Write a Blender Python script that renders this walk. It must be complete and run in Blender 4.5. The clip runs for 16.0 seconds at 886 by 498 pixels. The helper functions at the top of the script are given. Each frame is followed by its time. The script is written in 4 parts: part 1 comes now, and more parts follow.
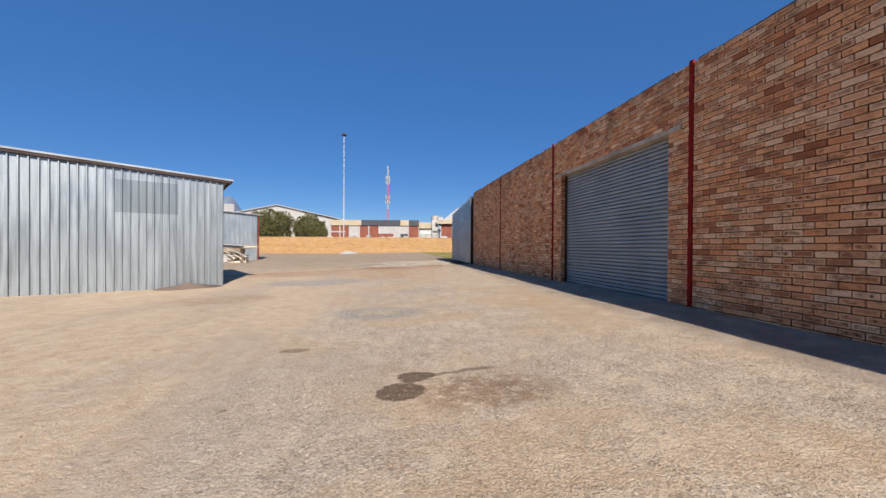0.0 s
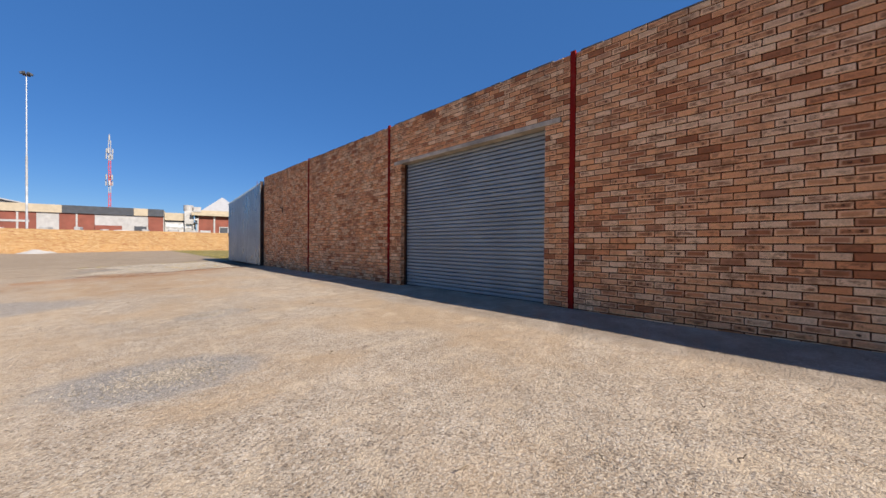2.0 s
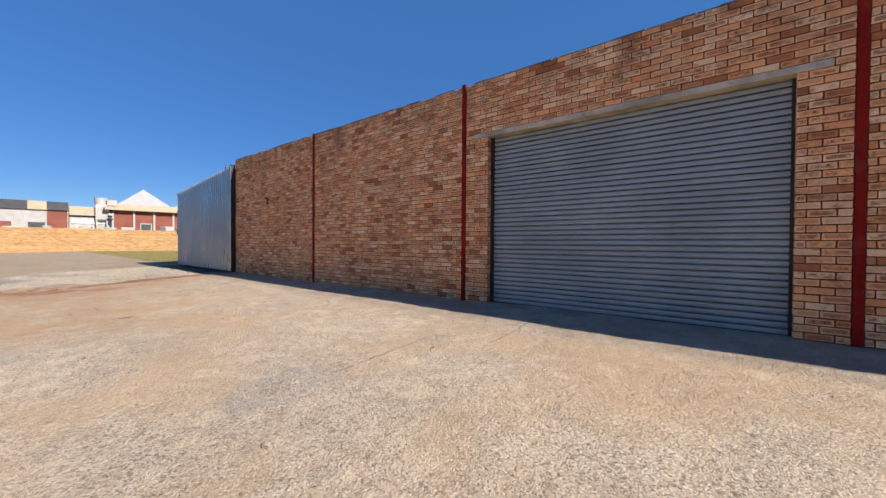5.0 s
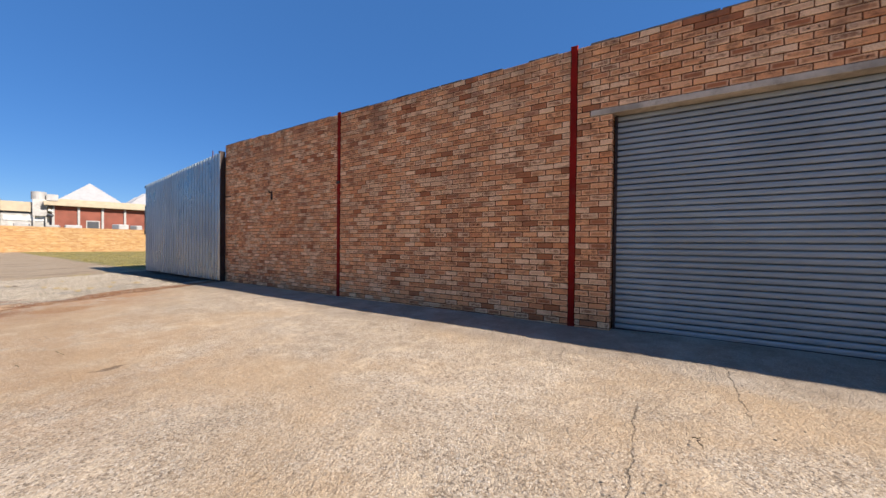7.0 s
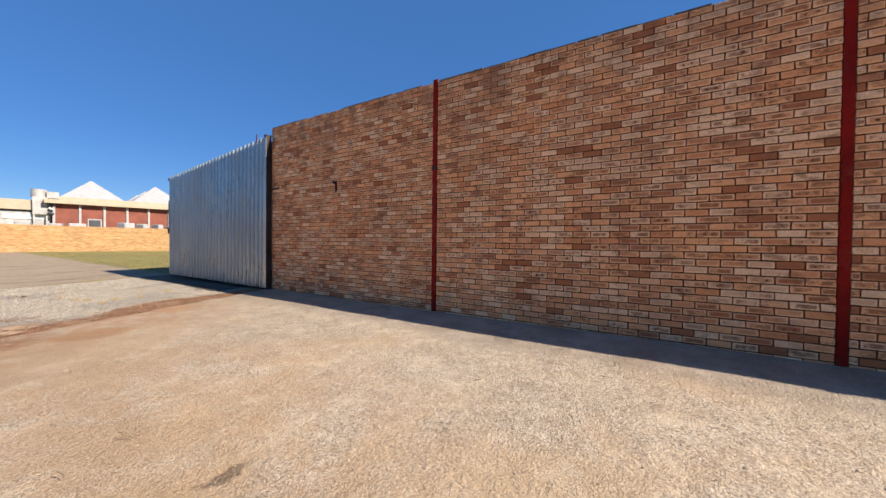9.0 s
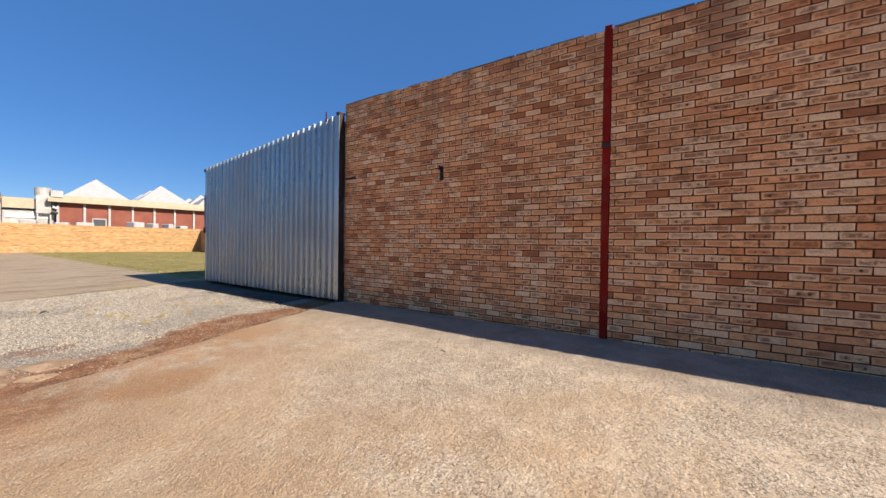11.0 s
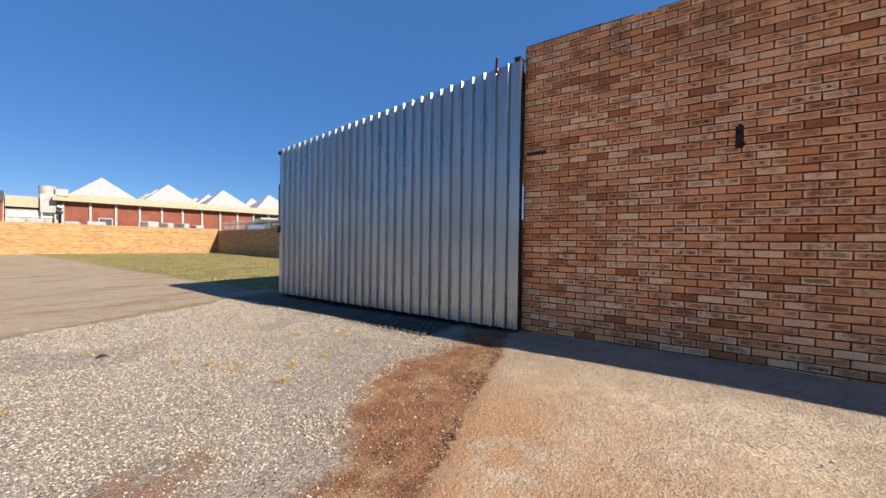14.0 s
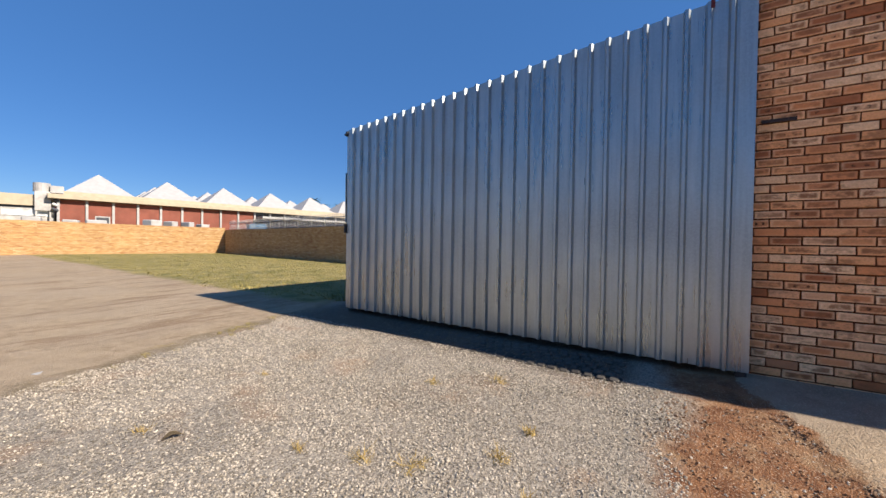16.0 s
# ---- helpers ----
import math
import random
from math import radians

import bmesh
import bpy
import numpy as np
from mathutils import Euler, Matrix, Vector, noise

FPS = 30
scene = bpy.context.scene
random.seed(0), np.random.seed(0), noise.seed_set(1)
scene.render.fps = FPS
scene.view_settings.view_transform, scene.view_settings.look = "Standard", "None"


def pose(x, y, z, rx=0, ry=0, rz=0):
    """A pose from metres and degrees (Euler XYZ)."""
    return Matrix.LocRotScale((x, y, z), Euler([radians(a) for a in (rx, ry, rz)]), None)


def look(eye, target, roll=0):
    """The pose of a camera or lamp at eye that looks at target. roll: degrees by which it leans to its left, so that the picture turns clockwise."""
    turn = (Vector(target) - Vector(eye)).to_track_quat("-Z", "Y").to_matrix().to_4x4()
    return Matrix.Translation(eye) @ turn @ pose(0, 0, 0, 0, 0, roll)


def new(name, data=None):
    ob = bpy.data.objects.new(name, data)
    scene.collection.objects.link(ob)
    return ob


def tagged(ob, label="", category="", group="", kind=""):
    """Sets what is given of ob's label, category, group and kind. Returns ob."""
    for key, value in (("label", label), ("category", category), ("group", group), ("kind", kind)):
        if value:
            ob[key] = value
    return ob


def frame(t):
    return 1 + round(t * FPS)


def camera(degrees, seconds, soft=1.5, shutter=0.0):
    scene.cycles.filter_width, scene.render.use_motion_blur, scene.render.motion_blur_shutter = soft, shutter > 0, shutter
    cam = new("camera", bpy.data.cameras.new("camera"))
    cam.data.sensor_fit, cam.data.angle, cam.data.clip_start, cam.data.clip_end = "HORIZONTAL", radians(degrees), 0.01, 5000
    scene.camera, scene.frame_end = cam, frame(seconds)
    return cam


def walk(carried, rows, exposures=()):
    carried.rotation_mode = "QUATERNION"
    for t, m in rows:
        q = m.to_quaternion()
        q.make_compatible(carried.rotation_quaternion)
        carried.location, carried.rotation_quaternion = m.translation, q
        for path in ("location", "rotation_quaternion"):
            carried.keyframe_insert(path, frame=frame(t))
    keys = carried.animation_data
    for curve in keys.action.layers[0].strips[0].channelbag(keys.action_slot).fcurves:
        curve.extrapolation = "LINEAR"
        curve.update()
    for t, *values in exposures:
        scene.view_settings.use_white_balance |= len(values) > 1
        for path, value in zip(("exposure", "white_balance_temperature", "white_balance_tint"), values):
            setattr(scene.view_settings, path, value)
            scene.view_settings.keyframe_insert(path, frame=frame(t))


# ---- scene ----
cam = camera(99.7, 16.0)
METRES, EYE, TILT, LEAN, TURN = 21.5, 1.4, 0.6, 0.0, -9.0
ROWS = [
    (0.0, 0.0, 0.0, 0.0, 0.01, -0.95, -0.33),
    (0.5, -0.0104, 0.026, 0.0002, -6.09, -0.97, -0.41),
    (1.0, -0.0197, 0.0547, 0.0, -14.22, -0.99, -0.53),
    (1.5, -0.031, 0.0816, 0.0006, -23.94, -1.0, -0.68),
    (2.0, -0.0406, 0.1109, -0.0002, -33.39, -1.07, -0.77),
    (2.5, -0.0525, 0.1401, -0.0008, -34.26, -1.03, -0.79),
    (3.0, -0.0622, 0.1702, -0.001, -34.4, -1.17, -0.77),
    (3.5, -0.0711, 0.2006, -0.0002, -34.93, -1.1, -0.73),
    (4.0, -0.0773, 0.2303, -0.0001, -37.05, -1.13, -0.69),
    (6.5, -0.0899, 0.3858, 0.0041, -46.8, -1.11, -1.02),
    (7.0, -0.0943, 0.4163, 0.0047, -46.99, -1.11, -1.04),
    (7.5, -0.0969, 0.4442, 0.0043, -47.09, -1.15, -1.01),
    (8.0, -0.1003, 0.4778, 0.005, -47.15, -1.22, -1.03),
    (8.5, -0.1021, 0.5109, 0.005, -47.09, -1.27, -1.02),
    (9.0, -0.1059, 0.5461, 0.0049, -47.11, -1.32, -1.02),
    (11.5, -0.121, 0.711, 0.0036, -47.02, -1.18, -1.21),
    (12.0, -0.1235, 0.7424, 0.0038, -47.01, -1.19, -1.19),
    (12.5, -0.1293, 0.7722, 0.0039, -47.0, -1.14, -1.21),
    (13.0, -0.1331, 0.8034, 0.0025, -47.03, -1.17, -1.23),
    (13.5, -0.1374, 0.8341, 0.0029, -47.01, -1.15, -1.25),
    (14.0, -0.1393, 0.8635, 0.0026, -47.0, -1.15, -1.22),
    (14.5, -0.1414, 0.8936, 0.003, -47.02, -1.19, -1.26),
    (15.0, -0.1446, 0.9228, 0.0027, -47.18, -1.09, -1.27),
    (15.5, -0.146, 0.9535, 0.0034, -47.5, -1.25, -1.32),
    (16.0, -0.1477, 0.9829, 0.0032, -47.51, -1.22, -1.33),
]
walk(cam, [(t, pose(0, 0, EYE, TILT, LEAN, TURN) @ pose(METRES * x, METRES * y, METRES * z, 90 + pitch, roll, yaw)) for t, x, y, z, yaw, pitch, roll in ROWS],
     exposures=[(0.0, 0.56, 6020, 10), (3.0, 0.68, 6020, 10), (8.0, 0.86, 6200, 10), (12.5, 0.87, 6360, 10), (16.0, 0.88, 6360, 10)])

# ---- world, sun, exposure ----
SUN_FROM = Vector((0.213, -1.30, 1.0)).normalized()
world = bpy.data.worlds.new("world")
scene.world = world
world.use_nodes = True
wn = world.node_tree
sky = wn.nodes.new("ShaderNodeTexSky")
sky.sky_type = "NISHITA"
sky.sun_disc = False
sky.sun_elevation = radians(37.3)
sky.sun_rotation = radians(170.7)
sky.altitude = 1500
sky.air_density = 1.0
sky.dust_density = 0.0
sky.ozone_density = 3.8
wn.nodes["Background"].inputs["Strength"].default_value = 0.068
tone = wn.nodes.new("ShaderNodeHueSaturation")
tone.inputs["Saturation"].default_value = 1.22
tone.inputs["Hue"].default_value = 0.505
wn.links.new(sky.outputs[0], tone.inputs["Color"])
even = wn.nodes.new("ShaderNodeMix")
even.data_type = "RGBA"
even.inputs[0].default_value = 0.52
even.inputs[7].default_value = (0.74, 2.02, 4.95, 1)
wn.links.new(tone.outputs[0], even.inputs[6])
wn.links.new(even.outputs[2], wn.nodes["Background"].inputs["Color"])
sun_data = bpy.data.lights.new("sun", "SUN")
sun_data.energy = 4.95
sun_data.angle = radians(0.5)
sun_data.color = (1.0, 0.885, 0.745)
sun = new("sun", sun_data)
sun.matrix_world = look(SUN_FROM * 50, (0, 0, 0))


# ---- materials ----
class Nodes:
    """Short hand for node trees."""

    def __init__(self, name, rough=0.8, metal=0.0, spec=0.4):
        self.mat = bpy.data.materials.new(name)
        self.mat.use_nodes = True
        self.tree = self.mat.node_tree
        self.bsdf = self.tree.nodes["Principled BSDF"]
        self.put("Roughness", rough)
        self.put("Metallic", metal)
        self.put("Specular IOR Level", spec)
        self._geo = None

    def node(self, kind, **props):
        n = self.tree.nodes.new(kind)
        for k, v in props.items():
            setattr(n, k, v)
        return n

    def wire(self, value, socket):
        if isinstance(value, bpy.types.NodeSocket):
            self.tree.links.new(value, socket)
        else:
            if socket.type == "RGBA" and len(value) == 3:
                value = (*value, 1)
            socket.default_value = value

    def put(self, name, value):
        self.wire(value, self.bsdf.inputs[name])

    def geo(self):
        if self._geo is None:
            self._geo = self.node("ShaderNodeNewGeometry")
        return self._geo

    def pos(self):
        return self.geo().outputs["Position"]

    def m(self, op, a, b=0.0, c=0.0, clamp=False):
        n = self.node("ShaderNodeMath", operation=op, use_clamp=clamp)
        for v, s in zip((a, b, c), n.inputs):
            self.wire(v, s)
        return n.outputs[0]

    def ramp(self, v, lo, hi, out_lo=0.0, out_hi=1.0, smooth=True):
        n = self.node("ShaderNodeMapRange", interpolation_type="SMOOTHSTEP" if smooth else "LINEAR")
        for value, s in zip((v, lo, hi, out_lo, out_hi), n.inputs):
            self.wire(value, s)
        return n.outputs[0]

    def mix(self, f, a, b, blend="MIX"):
        n = self.node("ShaderNodeMix", data_type="RGBA", blend_type=blend)
        self.wire(f, n.inputs[0])
        self.wire(a, n.inputs[6])
        self.wire(b, n.inputs[7])
        return n.outputs[2]

    def scaled(self, v, xyz):
        n = self.node("ShaderNodeVectorMath", operation="MULTIPLY")
        self.wire(v, n.inputs[0])
        self.wire(xyz, n.inputs[1])
        return n.outputs[0]

    def noise(self, scale, detail=4.0, v=None, rough=0.55, dist=0.0):
        n = self.node("ShaderNodeTexNoise")
        self.wire(v if v is not None else self.pos(), n.inputs["Vector"])
        n.inputs["Scale"].default_value = scale
        n.inputs["Detail"].default_value = detail
        n.inputs["Roughness"].default_value = rough
        n.inputs["Distortion"].default_value = dist
        return n.outputs[0]

    def cells(self, scale, out="Color", feature="F1", v=None):
        n = self.node("ShaderNodeTexVoronoi", feature=feature)
        self.wire(v if v is not None else self.pos(), n.inputs["Vector"])
        n.inputs["Scale"].default_value = scale
        return n.outputs[out]

    def xyz(self, v=None):
        n = self.node("ShaderNodeSeparateXYZ")
        self.wire(v if v is not None else self.pos(), n.inputs[0])
        return n.outputs

    def bump(self, height, strength=0.3, distance=0.01):
        n = self.node("ShaderNodeBump")
        n.inputs["Strength"].default_value = strength
        n.inputs["Distance"].default_value = distance
        self.wire(height, n.inputs["Height"])
        self.tree.links.new(n.outputs[0], self.bsdf.inputs["Normal"])


def worn(name, colour, rough=0.7, metal=0.0, vary=0.25, big=1.2, fine=30.0, relief=0.15, spec=0.4, dirt=(0.16, 0.11, 0.07), dirt_amount=0.25):
    """A painted, plastered or metal surface with blotches at two scales and some dirt."""
    k = Nodes(name, rough, metal, spec)
    dark = tuple(c * (1 - vary) for c in colour)
    light = tuple(min(1, c * (1 + vary * 0.5)) for c in colour)
    c = k.mix(k.ramp(k.noise(big, 5), 0.3, 0.7), dark, light)
    c = k.mix(k.m("MULTIPLY", k.ramp(k.noise(big * 2.7, 6, rough=0.7), 0.5, 0.75), dirt_amount), c, dirt)
    k.put("Base Color", c)
    f = k.noise(fine, 3)
    k.put("Roughness", k.ramp(f, 0.2, 0.8, max(0.05, rough - 0.1), min(1, rough + 0.1)))
    k.bump(f, relief, 0.004)
    return k.mat


def brick_material(name, tones, blotch=(0.27, 0.105, 0.045), strength=0.9, dots=True):
    k = Nodes(name, 0.9, 0, 0.25)
    info = k.node("ShaderNodeObjectInfo")
    r = k.m("FRACT", k.m("ADD", k.geo().outputs["Random Per Island"], k.m("MULTIPLY", info.outputs["Random"], 7.31)))
    r2 = k.m("FRACT", k.m("MULTIPLY", r, 37.7))
    r3 = k.m("FRACT", k.m("MULTIPLY", r, 91.3))
    c = tones[0]
    c = k.mix(k.ramp(r, 0.25, 0.45), tones[0], tones[1])
    c = k.mix(k.ramp(r, 0.48, 0.66), c, tones[2])
    c = k.mix(k.ramp(r, 0.86, 0.93), c, tones[3])
    uv = k.xyz(k.node("ShaderNodeTexCoord").outputs["UV"])
    inside = k.m("MULTIPLY", k.ramp(k.m("ABSOLUTE", k.m("SUBTRACT", uv[0], 0.5)), 0.47, 0.36), k.ramp(k.m("ABSOLUTE", k.m("SUBTRACT", uv[1], 0.5)), 0.42, 0.2))
    n = k.noise(9, 5, k.scaled(k.pos(), (1, 1, 1.7)), 0.66)
    smear = k.m("MULTIPLY", k.ramp(n, 0.40, 0.60), inside)
    smear = k.m("MULTIPLY", smear, k.ramp(r2, 0.2, 0.8, 0.1, 1.0))
    rim = k.m("SUBTRACT", 1.0, inside)
    c = k.mix(k.m("MULTIPLY", k.m("MULTIPLY", rim, k.ramp(r3, 0.2, 0.7)), 0.5), c, (0.95, 0.62, 0.35))
    c = k.mix(k.m("MULTIPLY", k.m("MULTIPLY", inside, k.ramp(r3, 0.35, 0.75)), 0.3), c, tones[3])
    c = k.mix(k.m("MULTIPLY", smear, strength), c, blotch)
    if dots:
        def dot(u):
            a = k.m("MULTIPLY", k.m("SUBTRACT", uv[0], u), 2.6)
            b = k.m("SUBTRACT", uv[1], 0.5)
            return k.ramp(k.m("ADD", k.m("MULTIPLY", a, a), k.m("MULTIPLY", b, b)), 0.07, 0.02)
        d = k.m("MAXIMUM", dot(0.3), dot(0.68))
        d = k.m("MULTIPLY", d, k.ramp(r3, 0.88, 0.90))
        d = k.m("MULTIPLY", d, k.ramp(k.noise(22, 2), 0.42, 0.6))
        c = k.mix(k.m("MULTIPLY", d, 0.9), c, (0.035, 0.018, 0.012))
    c = k.mix(k.ramp(k.noise(60, 3), 0.35, 0.75, 0, 0.35), c, tuple(t * 0.6 for t in tones[1]))
    c = k.mix(k.ramp(k.noise(0.55, 5, rough=0.65), 0.45, 0.75, 0, 0.3), c, (0.22, 0.12, 0.07))
    c = k.mix(k.ramp(k.noise(2.6, 5, k.scaled(k.pos(), (1, 1, 1.7)), 0.7), 0.52, 0.68, 0, 0.38), c, (0.30, 0.11, 0.05))
    c = k.mix(k.ramp(k.noise(5.5, 5, k.scaled(k.pos(), (1, 0.75, 1.5)), 0.7), 0.53, 0.66, 0, 0.6), c, (0.25, 0.105, 0.045))
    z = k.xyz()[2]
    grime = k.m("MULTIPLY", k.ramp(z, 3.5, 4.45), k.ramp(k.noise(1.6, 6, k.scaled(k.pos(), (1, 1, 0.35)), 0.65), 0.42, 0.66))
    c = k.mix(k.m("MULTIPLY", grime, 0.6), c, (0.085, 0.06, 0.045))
    k.put("Base Color", c)
    k.bump(k.m("ADD", k.noise(45, 4), k.m("MULTIPLY", n, 0.8)), 0.5, 0.004)
    return k.mat


def steel_material(name, base=(0.55, 0.58, 0.6), rough=0.42, metal=0.75):
    """Galvanised sheet: spangle, dull streaks running down, handling marks."""
    k = Nodes(name, rough, metal, 0.5)
    streak = k.noise(6, 4, k.scaled(k.pos(), (3, 3, 0.12)), 0.6)
    big = k.noise(0.8, 4)
    c = k.mix(k.ramp(streak, 0.3, 0.7), tuple(b * 0.78 for b in base), base)
    c = k.mix(k.ramp(big, 0.45, 0.75, 0, 0.35), c, tuple(b * 0.6 for b in base))
    c = k.mix(k.ramp(k.xyz(k.cells(60))[0], 0.2, 0.9, 0, 0.18), c, tuple(min(1, b * 1.25) for b in base))
    k.put("Base Color", c)
    k.put("Roughness", k.ramp(k.m("ADD", k.m("MULTIPLY", streak, 0.5), k.m("MULTIPLY", big, 0.5)), 0.3, 0.7, rough - 0.12, rough + 0.14))
    k.bump(k.noise(3, 2), 0.15, 0.01)
    return k.mat


def ground_material():
    k = Nodes("yard_ground", 0.95, 0, 0.2)
    raw = k.xyz()
    n1 = k.m("SUBTRACT", k.noise(0.9, 5, rough=0.65), 0.5)
    n2 = k.m("SUBTRACT", k.noise(1.1, 5, k.scaled(k.pos(), (1, -1, 1)), 0.65), 0.5)
    x = k.m("ADD", raw[0], k.m("MULTIPLY", n1, 0.9))
    y = k.m("ADD", raw[1], k.m("MULTIPLY", n2, 0.9))
    grain = k.noise(55, 4, rough=0.7)
    mid = k.noise(5, 5, rough=0.65)
    big = k.noise(0.45, 6, rough=0.6, dist=0.4)
    agg = k.xyz(k.cells(75))
    agg_d = k.cells(75, "Distance")
    both = lambda *a: a[0] if len(a) == 1 else k.m("MULTIPLY", a[0], both(*a[1:]))

    xw = k.m("ADD", raw[0], k.m("MULTIPLY", k.m("SUBTRACT", k.noise(4, 4, rough=0.6), 0.5), 0.22))
    yw = k.m("ADD", raw[1], k.m("MULTIPLY", k.m("SUBTRACT", k.noise(4, 4, k.scaled(k.pos(), (-1, 1, 1)), 0.6), 0.5), 0.22))

    def blob(cx, cy, rx, ry, soft=0.5, tight=False):
        a = k.m("DIVIDE", k.m("SUBTRACT", xw if tight else x, cx), rx)
        b = k.m("DIVIDE", k.m("SUBTRACT", yw if tight else y, cy), ry)
        return k.ramp(k.m("ADD", k.m("MULTIPLY", a, a), k.m("MULTIPLY", b, b)), 1 + soft, 1 - soft)

    # exposed-aggregate concrete, sandy where the dust lies
    concrete = k.mix(k.ramp(mid, 0.35, 0.68), (0.37, 0.275, 0.18), (0.52, 0.41, 0.29))
    concrete = k.mix(k.ramp(agg[0], 0.0, 1.0, 0, 0.42), concrete, (0.66, 0.57, 0.45))
    concrete = k.mix(k.ramp(agg[1], 0.70, 0.85, 0, 0.6), concrete, (0.09, 0.065, 0.045))
    concrete = k.mix(k.ramp(agg[2], 0.8, 0.95, 0, 0.5), concrete, (0.72, 0.64, 0.53))
    concrete = k.mix(k.ramp(big, 0.42, 0.64, 0, 0.75), concrete, (0.48, 0.335, 0.195))
    concrete = k.mix(k.ramp(k.noise(0.8, 6, rough=0.7), 0.55, 0.75, 0, 0.45), concrete, (0.29, 0.22, 0.155))
    concrete = k.mix(k.ramp(k.noise(2.6, 6, rough=0.72), 0.52, 0.66, 0, 0.6), concrete, (0.62, 0.485, 0.33))
    concrete = k.mix(k.ramp(k.noise(3.3, 6, k.scaled(k.pos(), (-1, 1, 1)), 0.75), 0.56, 0.70, 0, 0.55), concrete, (0.27, 0.205, 0.14))
    # smoother troweled strip along the wall
    strip = k.ramp(x, 3.55, 4.0)
    concrete = k.mix(k.m("MULTIPLY", strip, 0.8), concrete, k.mix(k.ramp(k.noise(1.8, 6, rough=0.7), 0.35, 0.68), (0.24, 0.19, 0.14), (0.43, 0.36, 0.28)))
    # sand of the left-hand yard with worn grey wheel tracks
    sand = k.mix(k.ramp(mid, 0.3, 0.7), (0.46, 0.335, 0.21), (0.57, 0.445, 0.305))
    tracks = k.noise(0.5, 5, k.scaled(k.pos(), (1.3, 0.35, 1)), 0.6)
    sand = k.mix(k.ramp(tracks, 0.48, 0.62, 0, 0.38), sand, k.mix(grain, (0.30, 0.235, 0.185), (0.38, 0.325, 0.26)))
    sand = k.mix(k.ramp(k.noise(1.7, 6, rough=0.7), 0.6, 0.72, 0, 0.6), sand, (0.20, 0.125, 0.07))
    c = k.mix(k.ramp(k.m("ADD", x, k.m("MULTIPLY", n2, 2.5)), -0.4, -1.9), concrete, sand)
    grey = k.mix(agg[0], (0.20, 0.18, 0.155), (0.44, 0.40, 0.35))
    c = k.mix(k.m("MULTIPLY", blob(-0.05, 6.6, 0.8, 0.55), 0.9), c, grey)
    c = k.mix(k.m("MULTIPLY", blob(0.9, 9.5, 0.55, 0.28), 0.5), c, grey)
    c = k.mix(k.m("MULTIPLY", blob(-0.6, 3.0, 0.7, 1.3), 0.28), c, grey)
    c = k.mix(k.m("MULTIPLY", blob(-2.2, 12.6, 1.6, 1.0), 0.75), c, grey)
    c = k.mix(both(blob(0.2, 15.8, 1.9, 3.0, 0.8), k.ramp(k.noise(1.6, 5, rough=0.7), 0.36, 0.58), 0.6), c, (0.41, 0.255, 0.13))
    # brown dirt beside the small shed
    c = k.mix(both(blob(-3.6, 9.2, 1.0, 0.7, 0.8), k.ramp(mid, 0.38, 0.6), 0.6), c, (0.27, 0.16, 0.085))
    c = k.mix(both(blob(-3.4, 16.5, 1.8, 1.0, 0.8), k.ramp(mid, 0.38, 0.6), 0.7), c, (0.30, 0.17, 0.08))
    # end of the slab: red earth, crushed stone, packed earth, turf
    e = k.m("SUBTRACT", k.m("ADD", raw[1], k.m("ADD", k.m("MULTIPLY", n2, 0.3), k.m("MULTIPLY", k.m("SUBTRACT", k.noise(5, 6, rough=0.75), 0.5), 0.55))), k.m("ADD", 19.52, k.m("MULTIPLY", raw[0], 0.29)))
    off_slab = k.ramp(e, -0.02, 0.06)
    earth = k.mix(k.ramp(mid, 0.3, 0.7), (0.15, 0.058, 0.024), (0.29, 0.135, 0.06))
    earth = k.mix(k.ramp(k.noise(2.2, 5), 0.5, 0.7, 0, 0.6), earth, (0.40, 0.27, 0.15))
    stone = k.mix(agg[0], (0.14, 0.12, 0.095), (0.40, 0.355, 0.29))
    stone = k.mix(k.ramp(k.noise(1.3, 5), 0.52, 0.70, 0, 0.6), stone, (0.32, 0.20, 0.12))
    packed = k.mix(k.ramp(mid, 0.3, 0.7), (0.29, 0.215, 0.135), (0.41, 0.315, 0.21))
    packed = k.mix(k.ramp(k.noise(0.35, 5, k.scaled(k.pos(), (0.5, 1.3, 1))), 0.45, 0.65, 0, 0.6), packed, (0.36, 0.285, 0.20))
    packed = k.mix(k.ramp(k.noise(1.3, 6, k.scaled(k.pos(), (0.35, 1.6, 1)), 0.65), 0.50, 0.66, 0, 0.75), packed, (0.20, 0.13, 0.075))
    turf = k.mix(k.ramp(k.noise(1.2, 6, rough=0.7), 0.35, 0.65), (0.13, 0.125, 0.03), (0.32, 0.255, 0.09))
    turf = k.mix(k.ramp(grain, 0.4, 0.8, 0, 0.5), turf, (0.07, 0.09, 0.02))
    stony = both(k.ramp(k.m("ADD", k.m("SUBTRACT", e, k.m("MULTIPLY", k.ramp(k.m("ABSOLUTE", k.m("SUBTRACT", raw[0], 2.7)), 1.3, 0.1), 0.5)), k.m("MULTIPLY", n1, 0.5)), 0.5, 0.85), k.ramp(k.m("SUBTRACT", y, k.m("MULTIPLY", x, 0.3)), 26.2, 25.7), k.ramp(x, -2.6, -1.6))
    far = k.mix(stony, k.mix(k.ramp(k.m("ADD", e, k.m("MULTIPLY", n1, 2.5)), 1.4, 2.2), earth, packed), stone)
    lip = k.m("ABSOLUTE", k.m("SUBTRACT", k.m("SUBTRACT", y, k.m("MULTIPLY", x, 0.3)), 26.0))
